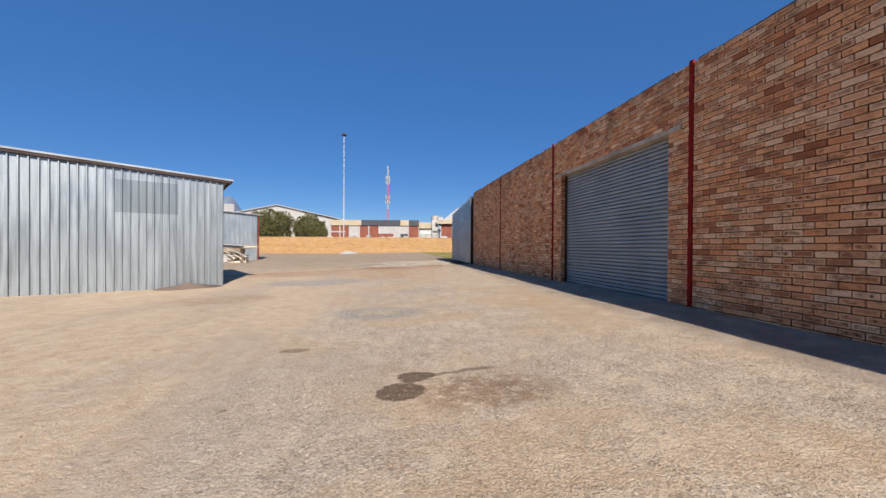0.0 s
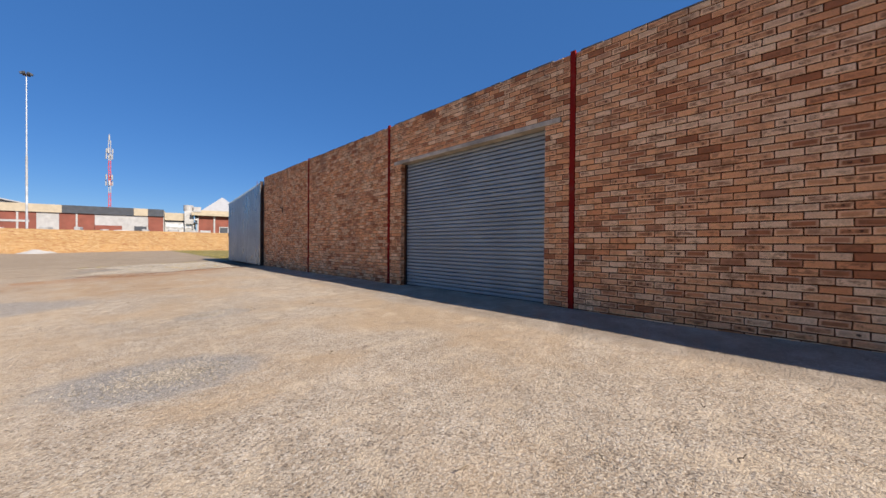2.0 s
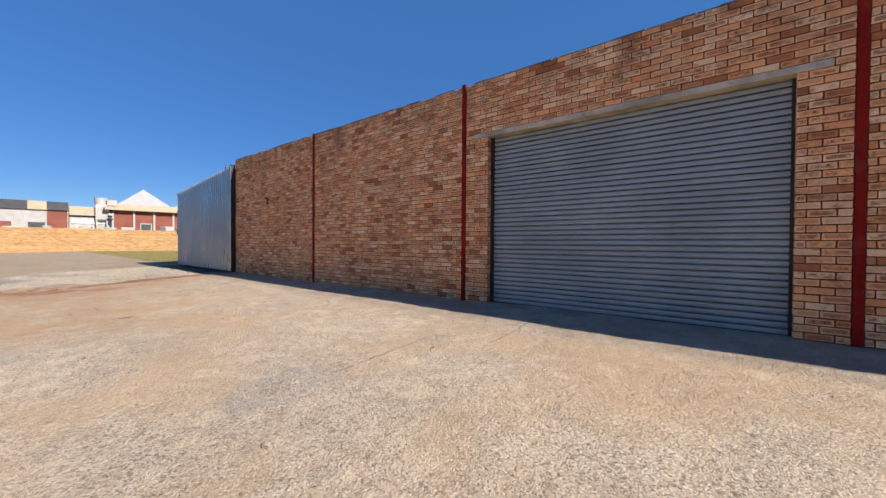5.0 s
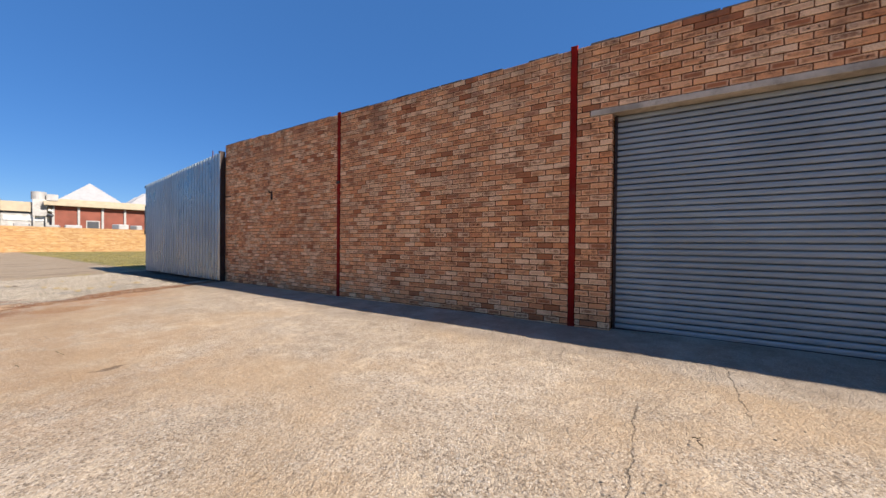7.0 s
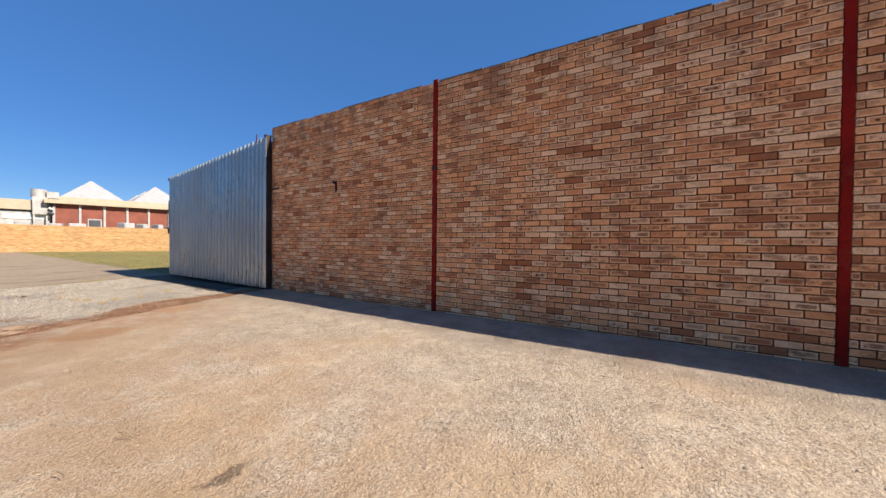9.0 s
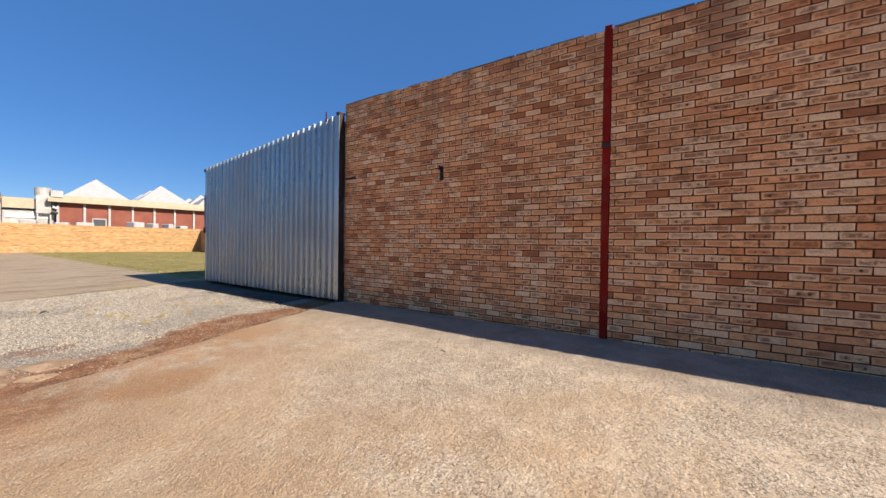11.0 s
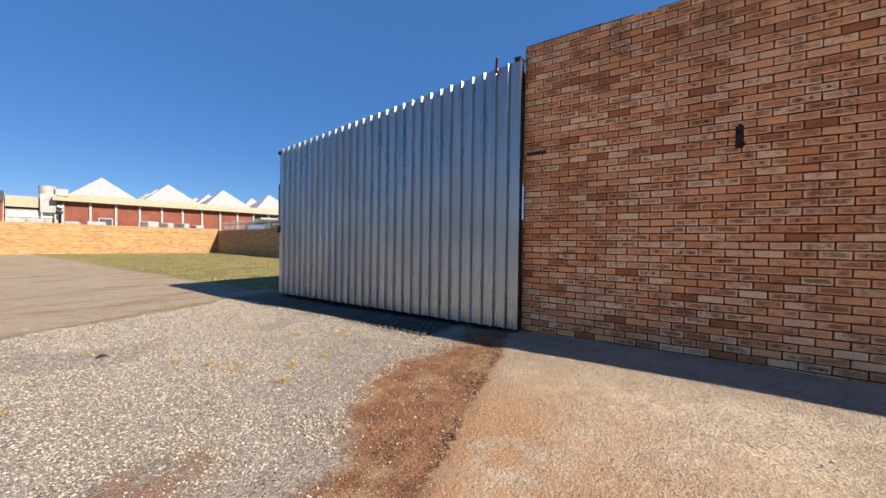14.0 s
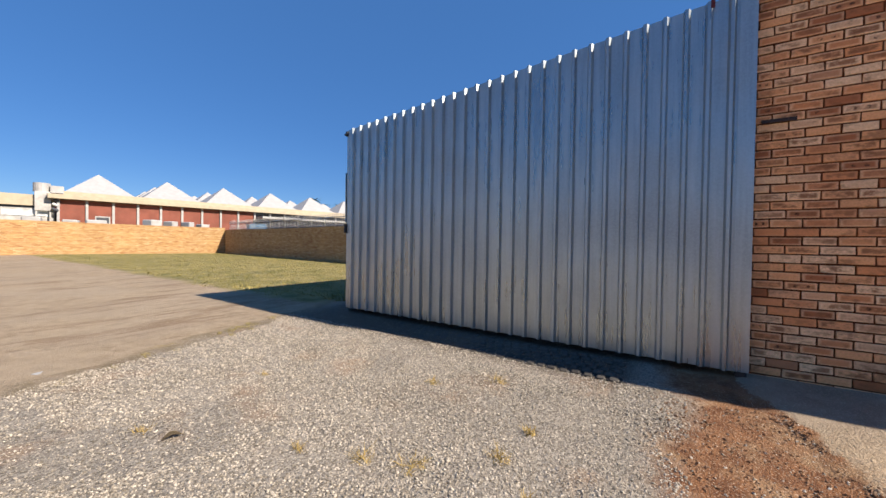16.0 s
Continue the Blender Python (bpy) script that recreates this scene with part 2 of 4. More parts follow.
    far = k.mix(both(k.ramp(lip, 0.22, 0.05), k.ramp(mid, 0.35, 0.6), k.ramp(x, -2.6, -1.6), 0.7), far, (0.15, 0.115, 0.06))
    green = both(k.ramp(k.m("SUBTRACT", x, k.m("MULTIPLY", y, 0.02)), 4.25, 4.75), k.ramp(y, 27.3, 28.2))
    far = k.mix(green, far, turf)
    # dark soil beside the lean-to, with the lean-to's shade painted into its colour
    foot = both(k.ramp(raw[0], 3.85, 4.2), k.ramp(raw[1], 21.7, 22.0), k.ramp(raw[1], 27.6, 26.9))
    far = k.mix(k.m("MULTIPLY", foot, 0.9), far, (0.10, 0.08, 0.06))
    left_far = both(k.ramp(k.m("ADD", raw[1], k.m("MULTIPLY", n1, 14)), 15, 25), 0.85)
    c = k.mix(left_far, c, packed)
    c = k.mix(both(off_slab, k.m("MAXIMUM", k.ramp(k.m("ADD", raw[0], k.m("MULTIPLY", n1, 2.5)), -2.0, 0.2), k.ramp(raw[1], 25, 32))), c, far)
    c = k.mix(both(blob(0.75, 21.35, 0.4, 0.26, 0.8, True), k.ramp(mid, 0.34, 0.6), 0.8), c, earth)
    # red earth washed over the slab's end
    c = k.mix(both(k.ramp(e, -2.6, -0.1), k.ramp(k.noise(1.5, 6, rough=0.65), 0.32, 0.54), k.ramp(raw[0], 3.8, 2.4), 0.85, k.ramp(e, 0.05, 0.0)), c, (0.38, 0.20, 0.09))

    c = k.mix(both(blob(1.2, 18.95, 0.42, 0.38, 0.6, True), 0.75), c, k.mix(mid, (0.27, 0.13, 0.055), (0.40, 0.23, 0.11)))
    c = k.mix(both(blob(0.2, 19.3, 0.6, 0.5, 0.6), k.ramp(mid, 0.36, 0.54), 0.85), c, earth)
    c = k.mix(both(blob(-0.2, 20.3, 0.9, 0.6, 0.5), 0.8), c, earth)

    def crack(x0, y0, x1, y1, w):
        t = (y1 - y0) / (x1 - x0)
        wob = k.m("MULTIPLY", k.m("SUBTRACT", k.noise(7, 6, rough=0.7), 0.5), 0.12)
        d = k.m("ABSOLUTE", k.m("SUBTRACT", k.m("ADD", raw[1], wob), k.m("ADD", y0 - t * x0, k.m("MULTIPLY", raw[0], t))))
        return both(k.ramp(d, w, w * 0.4), k.ramp(raw[0], x0 - 0.1, x0), k.ramp(raw[0], x1 + 0.1, x1))

    lines = k.m("MAXIMUM", crack(1.25, 9.41, 2.73, 9.53, 0.010), crack(2.93, 8.79, 4.15, 8.88, 0.009))
    c = k.mix(both(lines, k.ramp(k.noise(6, 4), 0.36, 0.56), 0.6), c, (0.10, 0.075, 0.05))
    # spilt water
    wet = k.m("MAXIMUM", blob(0.15, 2.97, 0.19, 0.17, 0.15, True), blob(0.27, 3.25, 0.16, 0.12, 0.2, True))
    tail = both(k.ramp(k.m("ABSOLUTE", k.m("SUBTRACT", yw, k.m("ADD", 3.2, k.m("MULTIPLY", xw, 0.16)))), 0.05, 0.015), k.ramp(xw, 0.3, 0.34), k.ramp(xw, 1.1, 0.95), 0.8)
    wet = k.m("MAXIMUM", wet, tail)
    damp = both(blob(0.85, 2.87, 0.55, 0.34, 0.8, True), k.ramp(k.noise(7, 5, rough=0.7), 0.36, 0.58))
    c = k.mix(k.m("MULTIPLY", damp, 0.8), c, (0.20, 0.115, 0.06))
    c = k.mix(k.m("MULTIPLY", wet, 0.88), c, (0.085, 0.05, 0.027))
    c = k.mix(both(blob(0.72, 14.15, 0.12, 0.06, 0.6), k.ramp(mid, 0.3, 0.5), 0.7), c, (0.09, 0.055, 0.035))
    c = k.mix(both(blob(-1.0, 4.4, 0.2, 0.1, 0.6), k.ramp(mid, 0.3, 0.5), 0.7), c, (0.15, 0.085, 0.045))
    c = k.mix(k.ramp(grain, 0.3, 0.75, 0.0, 0.22), c, (0.12, 0.085, 0.055))
    speck = k.noise(95, 3, rough=0.6)
    c = k.mix(k.ramp(speck, 0.56, 0.70, 0, 0.36), c, (0.15, 0.10, 0.06))
    c = k.mix(k.ramp(speck, 0.45, 0.32, 0, 0.5), c, (0.72, 0.60, 0.45))
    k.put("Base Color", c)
    k.put("Roughness", k.m("SUBTRACT", 0.95, k.m("MULTIPLY", wet, 0.15)))
    rough_here = k.ramp(k.noise(0.7, 5, rough=0.7), 0.35, 0.6, 0.25, 1.0)
    rough_here = k.m("MULTIPLY", rough_here, k.ramp(k.m("ADD", raw[0], k.m("MULTIPLY", n2, 2.0)), -2.0, 0.2, 0.3, 1.0))
    h = k.m("ADD", k.m("MULTIPLY", rough_here, k.m("ADD", k.m("MULTIPLY", agg_d, -0.35), grain)), k.m("ADD", k.m("MULTIPLY", k.noise(17, 5, rough=0.75), 1.6), k.m("MULTIPLY", mid, 1.2)))
    h = k.m("SUBTRACT", h, k.m("MULTIPLY", lines, 0.8))
    k.bump(h, 0.8, 0.019)
    return k.mat


M_GROUND = ground_material()
M_BRICK = brick_material("rustic_brick", [(0.92, 0.44, 0.19), (0.78, 0.31, 0.12), (0.98, 0.63, 0.35), (0.45, 0.15, 0.058)])
M_MORTAR = worn("dark_mortar", (0.16, 0.055, 0.022), 0.95, vary=0.4, relief=0.4, spec=0.1)
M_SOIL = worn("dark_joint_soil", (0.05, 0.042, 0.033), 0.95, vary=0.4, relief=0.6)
M_CAP = worn("weathered_mortar_cap", (0.17, 0.14, 0.115), 0.95, vary=0.45, big=3.0, relief=0.7)
M_RED = worn("red_oxide_paint", (0.235, 0.009, 0.004), 0.8, spec=0.15, vary=0.3, dirt_amount=0.3)
M_DARKRED = worn("faded_red_steel", (0.13, 0.018, 0.014), 0.6, vary=0.35)
M_SHED_ROOF = worn("grey_roof_sheet", (0.34, 0.36, 0.38), 0.55, 0.3)
M_LINTEL = worn("precast_concrete", (0.52, 0.43, 0.32), 0.9, vary=0.35, big=2.5, relief=0.7, dirt_amount=0.5)
M_SLAT = worn("grey_shutter_paint", (0.30, 0.32, 0.315), 0.5, 0.1, vary=0.14, dirt_amount=0.12, relief=0.05)
M_STEEL = steel_material("galvanised_sheet", (0.435, 0.47, 0.475), 0.34, 0.78)
M_SHED = steel_material("weathered_zincalume", (0.385, 0.425, 0.45), 0.42, 0.65)
M_SHED_DULL = steel_material("dull_sheen_sheet", (0.25, 0.285, 0.31), 0.45, 0.7)
M_ROOF = worn("roof_sheet", (0.42, 0.42, 0.42), 0.5, 0.5)
M_DARK = worn("dark_rusty_steel", (0.06, 0.04, 0.035), 0.6, 0.5, vary=0.4, relief=0.3)
M_WHITE = worn("white_paint", (0.41, 0.395, 0.375), 0.6, vary=0.15, dirt_amount=0.2)
M_CREAM = worn("cream_paint", (0.44, 0.365, 0.255), 0.7, vary=0.1, dirt_amount=0.1)
M_FACTORY_RED = worn("red_face_brick", (0.23, 0.075, 0.05), 0.9, vary=0.2, big=0.5)
M_SLATE = worn("dark_cladding", (0.06, 0.065, 0.075), 0.7, vary=0.2)
M_PLASTIC = worn("translucent_roofing", (0.38, 0.37, 0.36), 0.6, vary=0.08)
M_MAST_RED = worn("mast_red", (0.55, 0.06, 0.05), 0.6)
M_GALV = worn("galvanised_pole", (0.62, 0.62, 0.60), 0.5, 0.4)
M_WOOD = worn("grey_pallet_wood", (0.36, 0.27, 0.18), 0.9, vary=0.4, relief=0.4)
M_BOARD = worn("pale_board", (0.62, 0.54, 0.42), 0.8, vary=0.2)
M_BLACK = worn("black_plastic", (0.02, 0.02, 0.022), 0.6)
M_BLUE = worn("blue_skip_paint", (0.06, 0.17, 0.30), 0.6)
M_TAN = worn("broken_concrete", (0.35, 0.235, 0.14), 0.95, vary=0.4, big=4.0, relief=0.9, dirt_amount=0.6, dirt=(0.35, 0.19, 0.09))
M_CONC = worn("tower_concrete", (0.45, 0.43, 0.40), 0.9)
M_ASH = worn("black_mortar_heap", (0.14, 0.10, 0.075), 0.95, vary=0.5, relief=0.8)


def yellow_wall_material():
    """Cream facing brick seen from far off: courses with uneven brick tones."""
    k = Nodes("cream_brick_wall", 0.92, 0, 0.2)
    t = k.node("ShaderNodeTexBrick")
    tc = k.node("ShaderNodeTexCoord")
    k.wire(tc.outputs["UV"], t.inputs["Vector"])
    for name, v in (("Scale", 1.0), ("Mortar Size", 0.008), ("Brick Width", 0.24), ("Row Height", 0.086), ("Bias", -0.1)):
        t.inputs[name].default_value = v
    for name, v in (("Color1", (0.42, 0.245, 0.10, 1)), ("Color2", (0.58, 0.41, 0.215, 1)), ("Mortar", (0.30, 0.18, 0.08, 1))):
        t.inputs[name].default_value = v
    c = k.mix(k.ramp(k.noise(0.7, 6, rough=0.7), 0.45, 0.7, 0, 0.5), t.outputs["Color"], (0.55, 0.33, 0.135))
    c = k.mix(k.ramp(k.noise(1.0, 4, k.scaled(k.pos(), (0.12, 0.12, 5.5)), 0.6), 0.46, 0.60, 0, 0.45), c, (0.36, 0.20, 0.085))
    c = k.mix(k.ramp(k.noise(3.5, 5, k.scaled(k.pos(), (0.5, 0.5, 3.2)), 0.7), 0.54, 0.63, 0, 0.8), c, (0.28, 0.12, 0.05))
    k.put("Base Color", c)
    k.bump(k.m("ADD", k.noise(8, 5), t.outputs["Fac"]), 0.5, 0.02)
    return k.mat


M_YELLOW = yellow_wall_material()


def leaf_material(name, a, b):
    k = Nodes(name, 0.7, 0, 0.3)
    k.put("Base Color", k.mix(k.geo().outputs["Random Per Island"], a, b))
    return k.mat


M_LEAF = leaf_material("olive_leaves", (0.055, 0.06, 0.018), (0.15, 0.14, 0.05))
M_PALM = leaf_material("palm_leaves", (0.03, 0.045, 0.015), (0.06, 0.08, 0.03))
M_TURF = leaf_material("turf_blades", (0.22, 0.18, 0.045), (0.38, 0.30, 0.10))
M_PEBBLE = leaf_material("crushed_stone", (0.16, 0.135, 0.10), (0.58, 0.50, 0.395))
M_CLOD = leaf_material("earth_clod", (0.10, 0.045, 0.02), (0.30, 0.16, 0.08))
M_GRIT = leaf_material("brown_grit", (0.17, 0.14, 0.105), (0.46, 0.39, 0.30))
M_BARK = worn("bark", (0.10, 0.07, 0.05), 0.95, relief=0.5)
M_HILL = worn("hazy_hill", (0.16, 0.20, 0.27), 1.0, big=0.01, vary=0.2, dirt_amount=0.0)
M_GRASSY = worn("dry_twig", (0.20, 0.15, 0.09), 0.9)
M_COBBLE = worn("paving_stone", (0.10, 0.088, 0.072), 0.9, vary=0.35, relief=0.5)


# ---- builders ----
def box(bm, lo, hi, m=None, bevel=0.0):
    """Adds a box between two corners to bm, turned by m."""
    mid = [(a + b) / 2 for a, b in zip(lo, hi)]
    size = [abs(b - a) for a, b in zip(lo, hi)]
    made = bmesh.ops.create_cube(bm, size=1, matrix=(m or Matrix()) @ Matrix.Translation(mid) @ Matrix.Diagonal((*size, 1)))
    if bevel:
        edges = list({e for v in made["verts"] for e in v.link_edges})
        bmesh.ops.bevel(bm, geom=edges, offset=bevel, segments=1, affect="EDGES")
    return made


def rod(bm, a, b, r1, r2=None, seg=10):
    a, b = Vector(a), Vector(b)
    d = b - a
    m = Matrix.Translation((a + b) / 2) @ d.to_track_quat("Z", "Y").to_matrix().to_4x4()
    bmesh.ops.create_cone(bm, cap_ends=True, segments=seg, radius1=r1, radius2=r1 if r2 is None else r2, depth=d.length, matrix=m)


def mesh_of(name, bm, material):
    me = bpy.data.meshes.new(name)
    bm.to_mesh(me)
    bm.free()
    me.materials.append(material)
    return me


def part(name, bm, material, parent=None, label=""):
    ob = new(name, mesh_of(name, bm, material))
    ob.parent = parent
    return tagged(ob, label)


def boxes(name, material, parent, *pairs, m=None, bevel=0.0, label=""):
    bm = bmesh.new()
    for lo, hi in pairs:
        box(bm, lo, hi, m, bevel)
    return part(name, bm, material, parent, label)


def thing(name, label, category, m=None, group="", kind=""):
    ob = new(name)
    ob.empty_display_size = 0.2
    if m is not None:
        ob.matrix_world = m
    return tagged(ob, label, category, group, kind)


def smooth01(a, b, v):
    t = min(1, max(0, (v - a) / (b - a)))
    return t * t * (3 - 2 * t)


def ground_z(x, y):
    """Height of the yard: it rises gently to the brick wall."""
    z = 0.228 + 0.0247 * max(-6, min(6, x)) + 0.0029 * max(-20, min(62, y))
    z += 0.05 * smooth01(3.9, 5.0, x) * smooth01(19, 5, y) * smooth01(7, 5.1, x)
    return z


def ribbed(name, material, parent, length, z_low, z_high, pitch, depth=0.032, thick=0.0018, m=None, top=0.09, foot=0.05, label="", x_start=0.0):
    """Trapezoid-ribbed sheet standing along local x; z_low and z_high give the bottom and top along it. Ribs stand out to local -y."""
    pts = []
    x = x_start
    while x < length:
        for dx, dy in ((0, 0), (pitch - top, 0), (pitch - top + (top - foot) / 2, -depth), (pitch - (top - foot) / 2, -depth)):
            if x + dx <= length:
                pts.append((x + dx, dy))
        x += pitch
    pts.append((length, 0))
    verts, faces = [], []
    for px, py in pts:
        for yy in (py, py + thick):
            verts.append((px, yy, z_low(px)))
            verts.append((px, yy, z_high(px)))
    n = len(pts)
    for i in range(n - 1):
        a, b = 4 * i, 4 * i + 4
        faces += [(a, b, b + 1, a + 1), (b + 2, a + 2, a + 3, b + 3), (a + 1, b + 1, b + 3, a + 3), (b, a, a + 2, b + 2)]
    faces += [(0, 1, 3, 2), (4 * n - 4, 4 * n - 2, 4 * n - 1, 4 * n - 3)]
    me = bpy.data.meshes.new(name)
    me.from_pydata(verts, [], faces)
    me.materials.append(material)
    if m is not None:
        me.transform(m)
    ob = new(name, me)
    ob.parent = parent
    return tagged(ob, label)

# ---- ground ----
def axis(*spans):
    out = []
    for a, b, step in spans:
        n = max(1, round((b - a) / step))
        out += [a + (b - a) * i / n for i in range(n)]
    return out + [spans[-1][1]]


def edge_of_slab(x, y):
    return y - (19.52 + 0.29 * x)


def build_ground():
    xs = axis((-3000, -300, 900), (-300, -60, 60), (-60, -14, 6), (-14, -3, 0.5), (-3, 5.2, 0.1), (5.2, 18, 1.0), (18, 120, 17), (120, 3000, 960))
    ys = axis((-3000, -200, 900), (-200, -12, 40), (-12, 0, 1.0), (0, 17, 0.12), (17, 28, 0.1), (28, 60, 1.0), (60, 300, 30), (300, 3000, 900))
    verts = []
    for y in ys:
        for x in xs:
            z = ground_z(x, y)
            if -14 < x < 6 and -12 < y < 60:
                z += 0.028 * noise.noise((x * 0.45, y * 0.45, 0)) + 0.007 * noise.noise((x * 2.1, y * 2.1, 3))
                z -= 0.03 * smooth01(-0.02, 0.1, edge_of_slab(x, y) + 0.15 * noise.noise((x * 1.5, y * 1.5, 7))) * smooth01(27, 22, y)
            verts.append((x, y, z))
    w = len(xs)
    faces = [(j * w + i, j * w + i + 1, (j + 1) * w + i + 1, (j + 1) * w + i) for j in range(len(ys) - 1) for i in range(w - 1)]
    me = bpy.data.meshes.new("ground")
    me.from_pydata(verts, [], faces)
    me.polygons.foreach_set("use_smooth", [True] * len(me.polygons))
    me.materials.append(M_GROUND)
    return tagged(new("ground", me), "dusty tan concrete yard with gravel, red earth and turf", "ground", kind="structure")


build_ground()

# ---- brick building ----
WALL_X, WALL_END, WALL_TOP, WALL_LOW = 5.05, 20.87, 4.486, 0.343
COURSE, BRICK = 0.0863, 0.243
DOOR_A, DOOR_B, DOOR_TOP = 6.02, 10.14, 3.449
JOINTS = (0.37, 5.52, 10.67, 15.81)

wall = boxes("wall_east", M_MORTAR, None,
             ((WALL_X + 0.0125, -14, -0.3), (WALL_X + 0.23, DOOR_A, WALL_TOP - 0.004)),
             ((WALL_X + 0.0125, DOOR_B, -0.3), (WALL_X + 0.23, WALL_END - 0.004, WALL_TOP - 0.004)),
             ((WALL_X + 0.0125, DOOR_A, DOOR_TOP + 0.083), (WALL_X + 0.23, DOOR_B, WALL_TOP - 0.004)))
tagged(wall, "tall rustic brown face-brick warehouse wall with dark mortar", "wall", kind="structure")
shell = boxes("wall_plain", M_LINTEL, None, ((5.3, WALL_END - 0.23, -0.3), (20, WALL_END - 0.01, 4.2)), ((5.3, -14, -0.3), (20, -13.8, 4.2)), ((19.8, -13.8, -0.3), (20, WALL_END - 0.24, 4.2)))
tagged(shell, "plain closing walls of the warehouse", "wall", kind="structure")
roof = boxes("ceiling", M_ROOF, None, ((5.29, -13.9, 4.21), (20, WALL_END - 0.02, 4.27)))
tagged(roof, "flat grey roof sheeting behind the parapet", "roof", kind="structure")
cap_rng = random.Random(21)
bm = bmesh.new()
y = -14.0
while y < WALL_END - 0.02:
    end = min(WALL_END, y + cap_rng.uniform(0.2, 0.5))
    if cap_rng.random() < 0.9:
        box(bm, (WALL_X + cap_rng.uniform(-0.004, 0.012), y, WALL_TOP - 0.003), (WALL_X + 0.23, end - cap_rng.choice((0.0, 0.0, 0.02)), WALL_TOP + cap_rng.uniform(0.008, 0.02)))
    y = end
coping = part("trim_coping", bm, M_CAP)
tagged(coping, "thin crumbling grey mortar capping on the parapet", "coping", kind="structure")

def red_strip(y, seed):
    """A painted joint strip whose edges run unevenly over the courses."""
    r = random.Random(seed)
    steps = 96
    bm = bmesh.new()
    rings = []
    for k in range(steps + 1):
        z = 0.36 + (WALL_TOP + 0.04 - 0.36) * k / steps
        a, b, x = y - 0.047 - r.uniform(-0.007, 0.008), y + 0.047 + r.uniform(-0.007, 0.008), WALL_X - 0.013 + r.uniform(-0.003, 0.003)
        rings.append([bm.verts.new(p) for p in ((WALL_X + 0.012, a, z), (x, a + 0.006, z), (x, b - 0.006, z), (WALL_X + 0.012, b, z))])
    for lo, hi in zip(rings, rings[1:]):
        for q in range(4):
            bm.faces.new((lo[q], hi[q], hi[(q + 1) % 4], lo[(q + 1) % 4]))
    bm.faces.new(rings[0])
    bm.faces.new(rings[-1][::-1])
    bmesh.ops.recalc_face_normals(bm, faces=list(bm.faces))
    strip = part("trim_joint", bm, M_RED)
    tagged(strip, "red-oxide painted vertical strip on the brick wall", "wall strip", "red strips on the wall", "structure")


for i, y in enumerate(JOINTS):
    red_strip(y, 70 + i)

lintel = boxes("lintel", M_LINTEL, None, ((WALL_X - 0.012, 5.73, DOOR_TOP), (WALL_X + 0.2, 10.43, DOOR_TOP + 0.084)), bevel=0.006)
tagged(lintel, "grey precast concrete lintel over the roller door", "lintel", kind="structure")

# roller shutter: curved slats between two guides
SHUT_X = WALL_X + 0.17
shutter = thing("roller_shutter_door", "closed grey steel roller shutter of horizontal slats in a brick wall", "roller door", pose(SHUT_X, DOOR_A, 0.40))
SLATS = 38
PITCH = (DOOR_TOP - 0.40 + 0.06) / SLATS


def slat_mesh(width):
    prof = [(0.009 * (1 - math.sin(math.pi * (i + 0.5) / 8) ** 0.6), PITCH * 0.76 * i / 7) for i in range(8)] + [(0.02, PITCH * 0.77), (0.085, PITCH * 0.79), (0.085, PITCH * 0.985), (0.012, PITCH)]
    verts = [(dx, yy, z) for yy in (0.0, width) for dx, z in prof]
    n = len(prof)
    me = bpy.data.meshes.new("slat")
    me.from_pydata(verts, [], [(i, i + n, i + n + 1, i + 1) for i in range(n - 1)][::1])
    me.polygons.foreach_set("use_smooth", [i < 7 for i in range(len(me.polygons))])
    me.materials.append(M_SLAT)
    return me


SLAT_ME = slat_mesh(DOOR_B - DOOR_A - 0.06)
for i in range(SLATS):
    s = new("slat", SLAT_ME)
    s.parent = shutter
    s.matrix_basis = pose(random.uniform(-0.0015, 0.0015), 0.03, 0.03 + i * PITCH, 0, random.uniform(-0.6, 0.6), 0)
boxes("bottom_bar", M_DARK, shutter, ((-0.01, 0.03, -0.03), (0.03, DOOR_B - DOOR_A - 0.03, 0.032)))
for y in (0.0, DOOR_B - DOOR_A - 0.05):
    boxes("guide_rail", M_DARK, shutter, ((-0.02, y + 0.002, -0.05), (0.05, y + 0.034, DOOR_TOP - 0.402)))
boxes("backing", M_DARK, shutter, ((0.09, 0.05, -0.05), (0.094, DOOR_B - DOOR_A - 0.05, DOOR_TOP - 0.402)))
sill = boxes("door_sill", M_LINTEL, None, ((WALL_X - 0.01, DOOR_A + 0.002, -0.2), (WALL_X + 0.4, DOOR_B - 0.002, 0.395)), bevel=0.01)
tagged(sill, "worn concrete threshold under the roller door", "sill", kind="structure")

# small bracket and pipe clips on the wall
br = thing("wall_bracket", "rusty black steel bracket bolted to brick", "bracket", pose(WALL_X, 18.43, 2.72))
plate = boxes("plate", M_DARK, br, ((-0.012, -0.035, 0), (-0.002, 0.035, 0.24)), bevel=0.003)
boxes("lower_tab", M_DARK, br, ((-0.05, -0.05, 0.02), (-0.012, -0.02, 0.05)), bevel=0.004)
for z in (0.06, 0.14):
    bm = bmesh.new()
    rod(bm, (-0.03, 0.0, z), (-0.012, 0.0, z), 0.014, seg=6)
    part("bolt", bm, M_DARK, plate, "rusty hexagonal bolt head")
boxes("arm", M_DARK, br, ((-0.09, -0.015, 0.17), (-0.012, 0.015, 0.2)), ((-0.09, -0.015, 0.2), (-0.07, 0.015, 0.24)))
clip = thing("pipe_clip", "small rusty clip on the red strip", "clip", pose(WALL_X, 15.81, 2.93))
boxes("strap", M_DARK, clip, ((-0.035, -0.056, 0), (-0.012, 0.056, 0.06)), bevel=0.008)
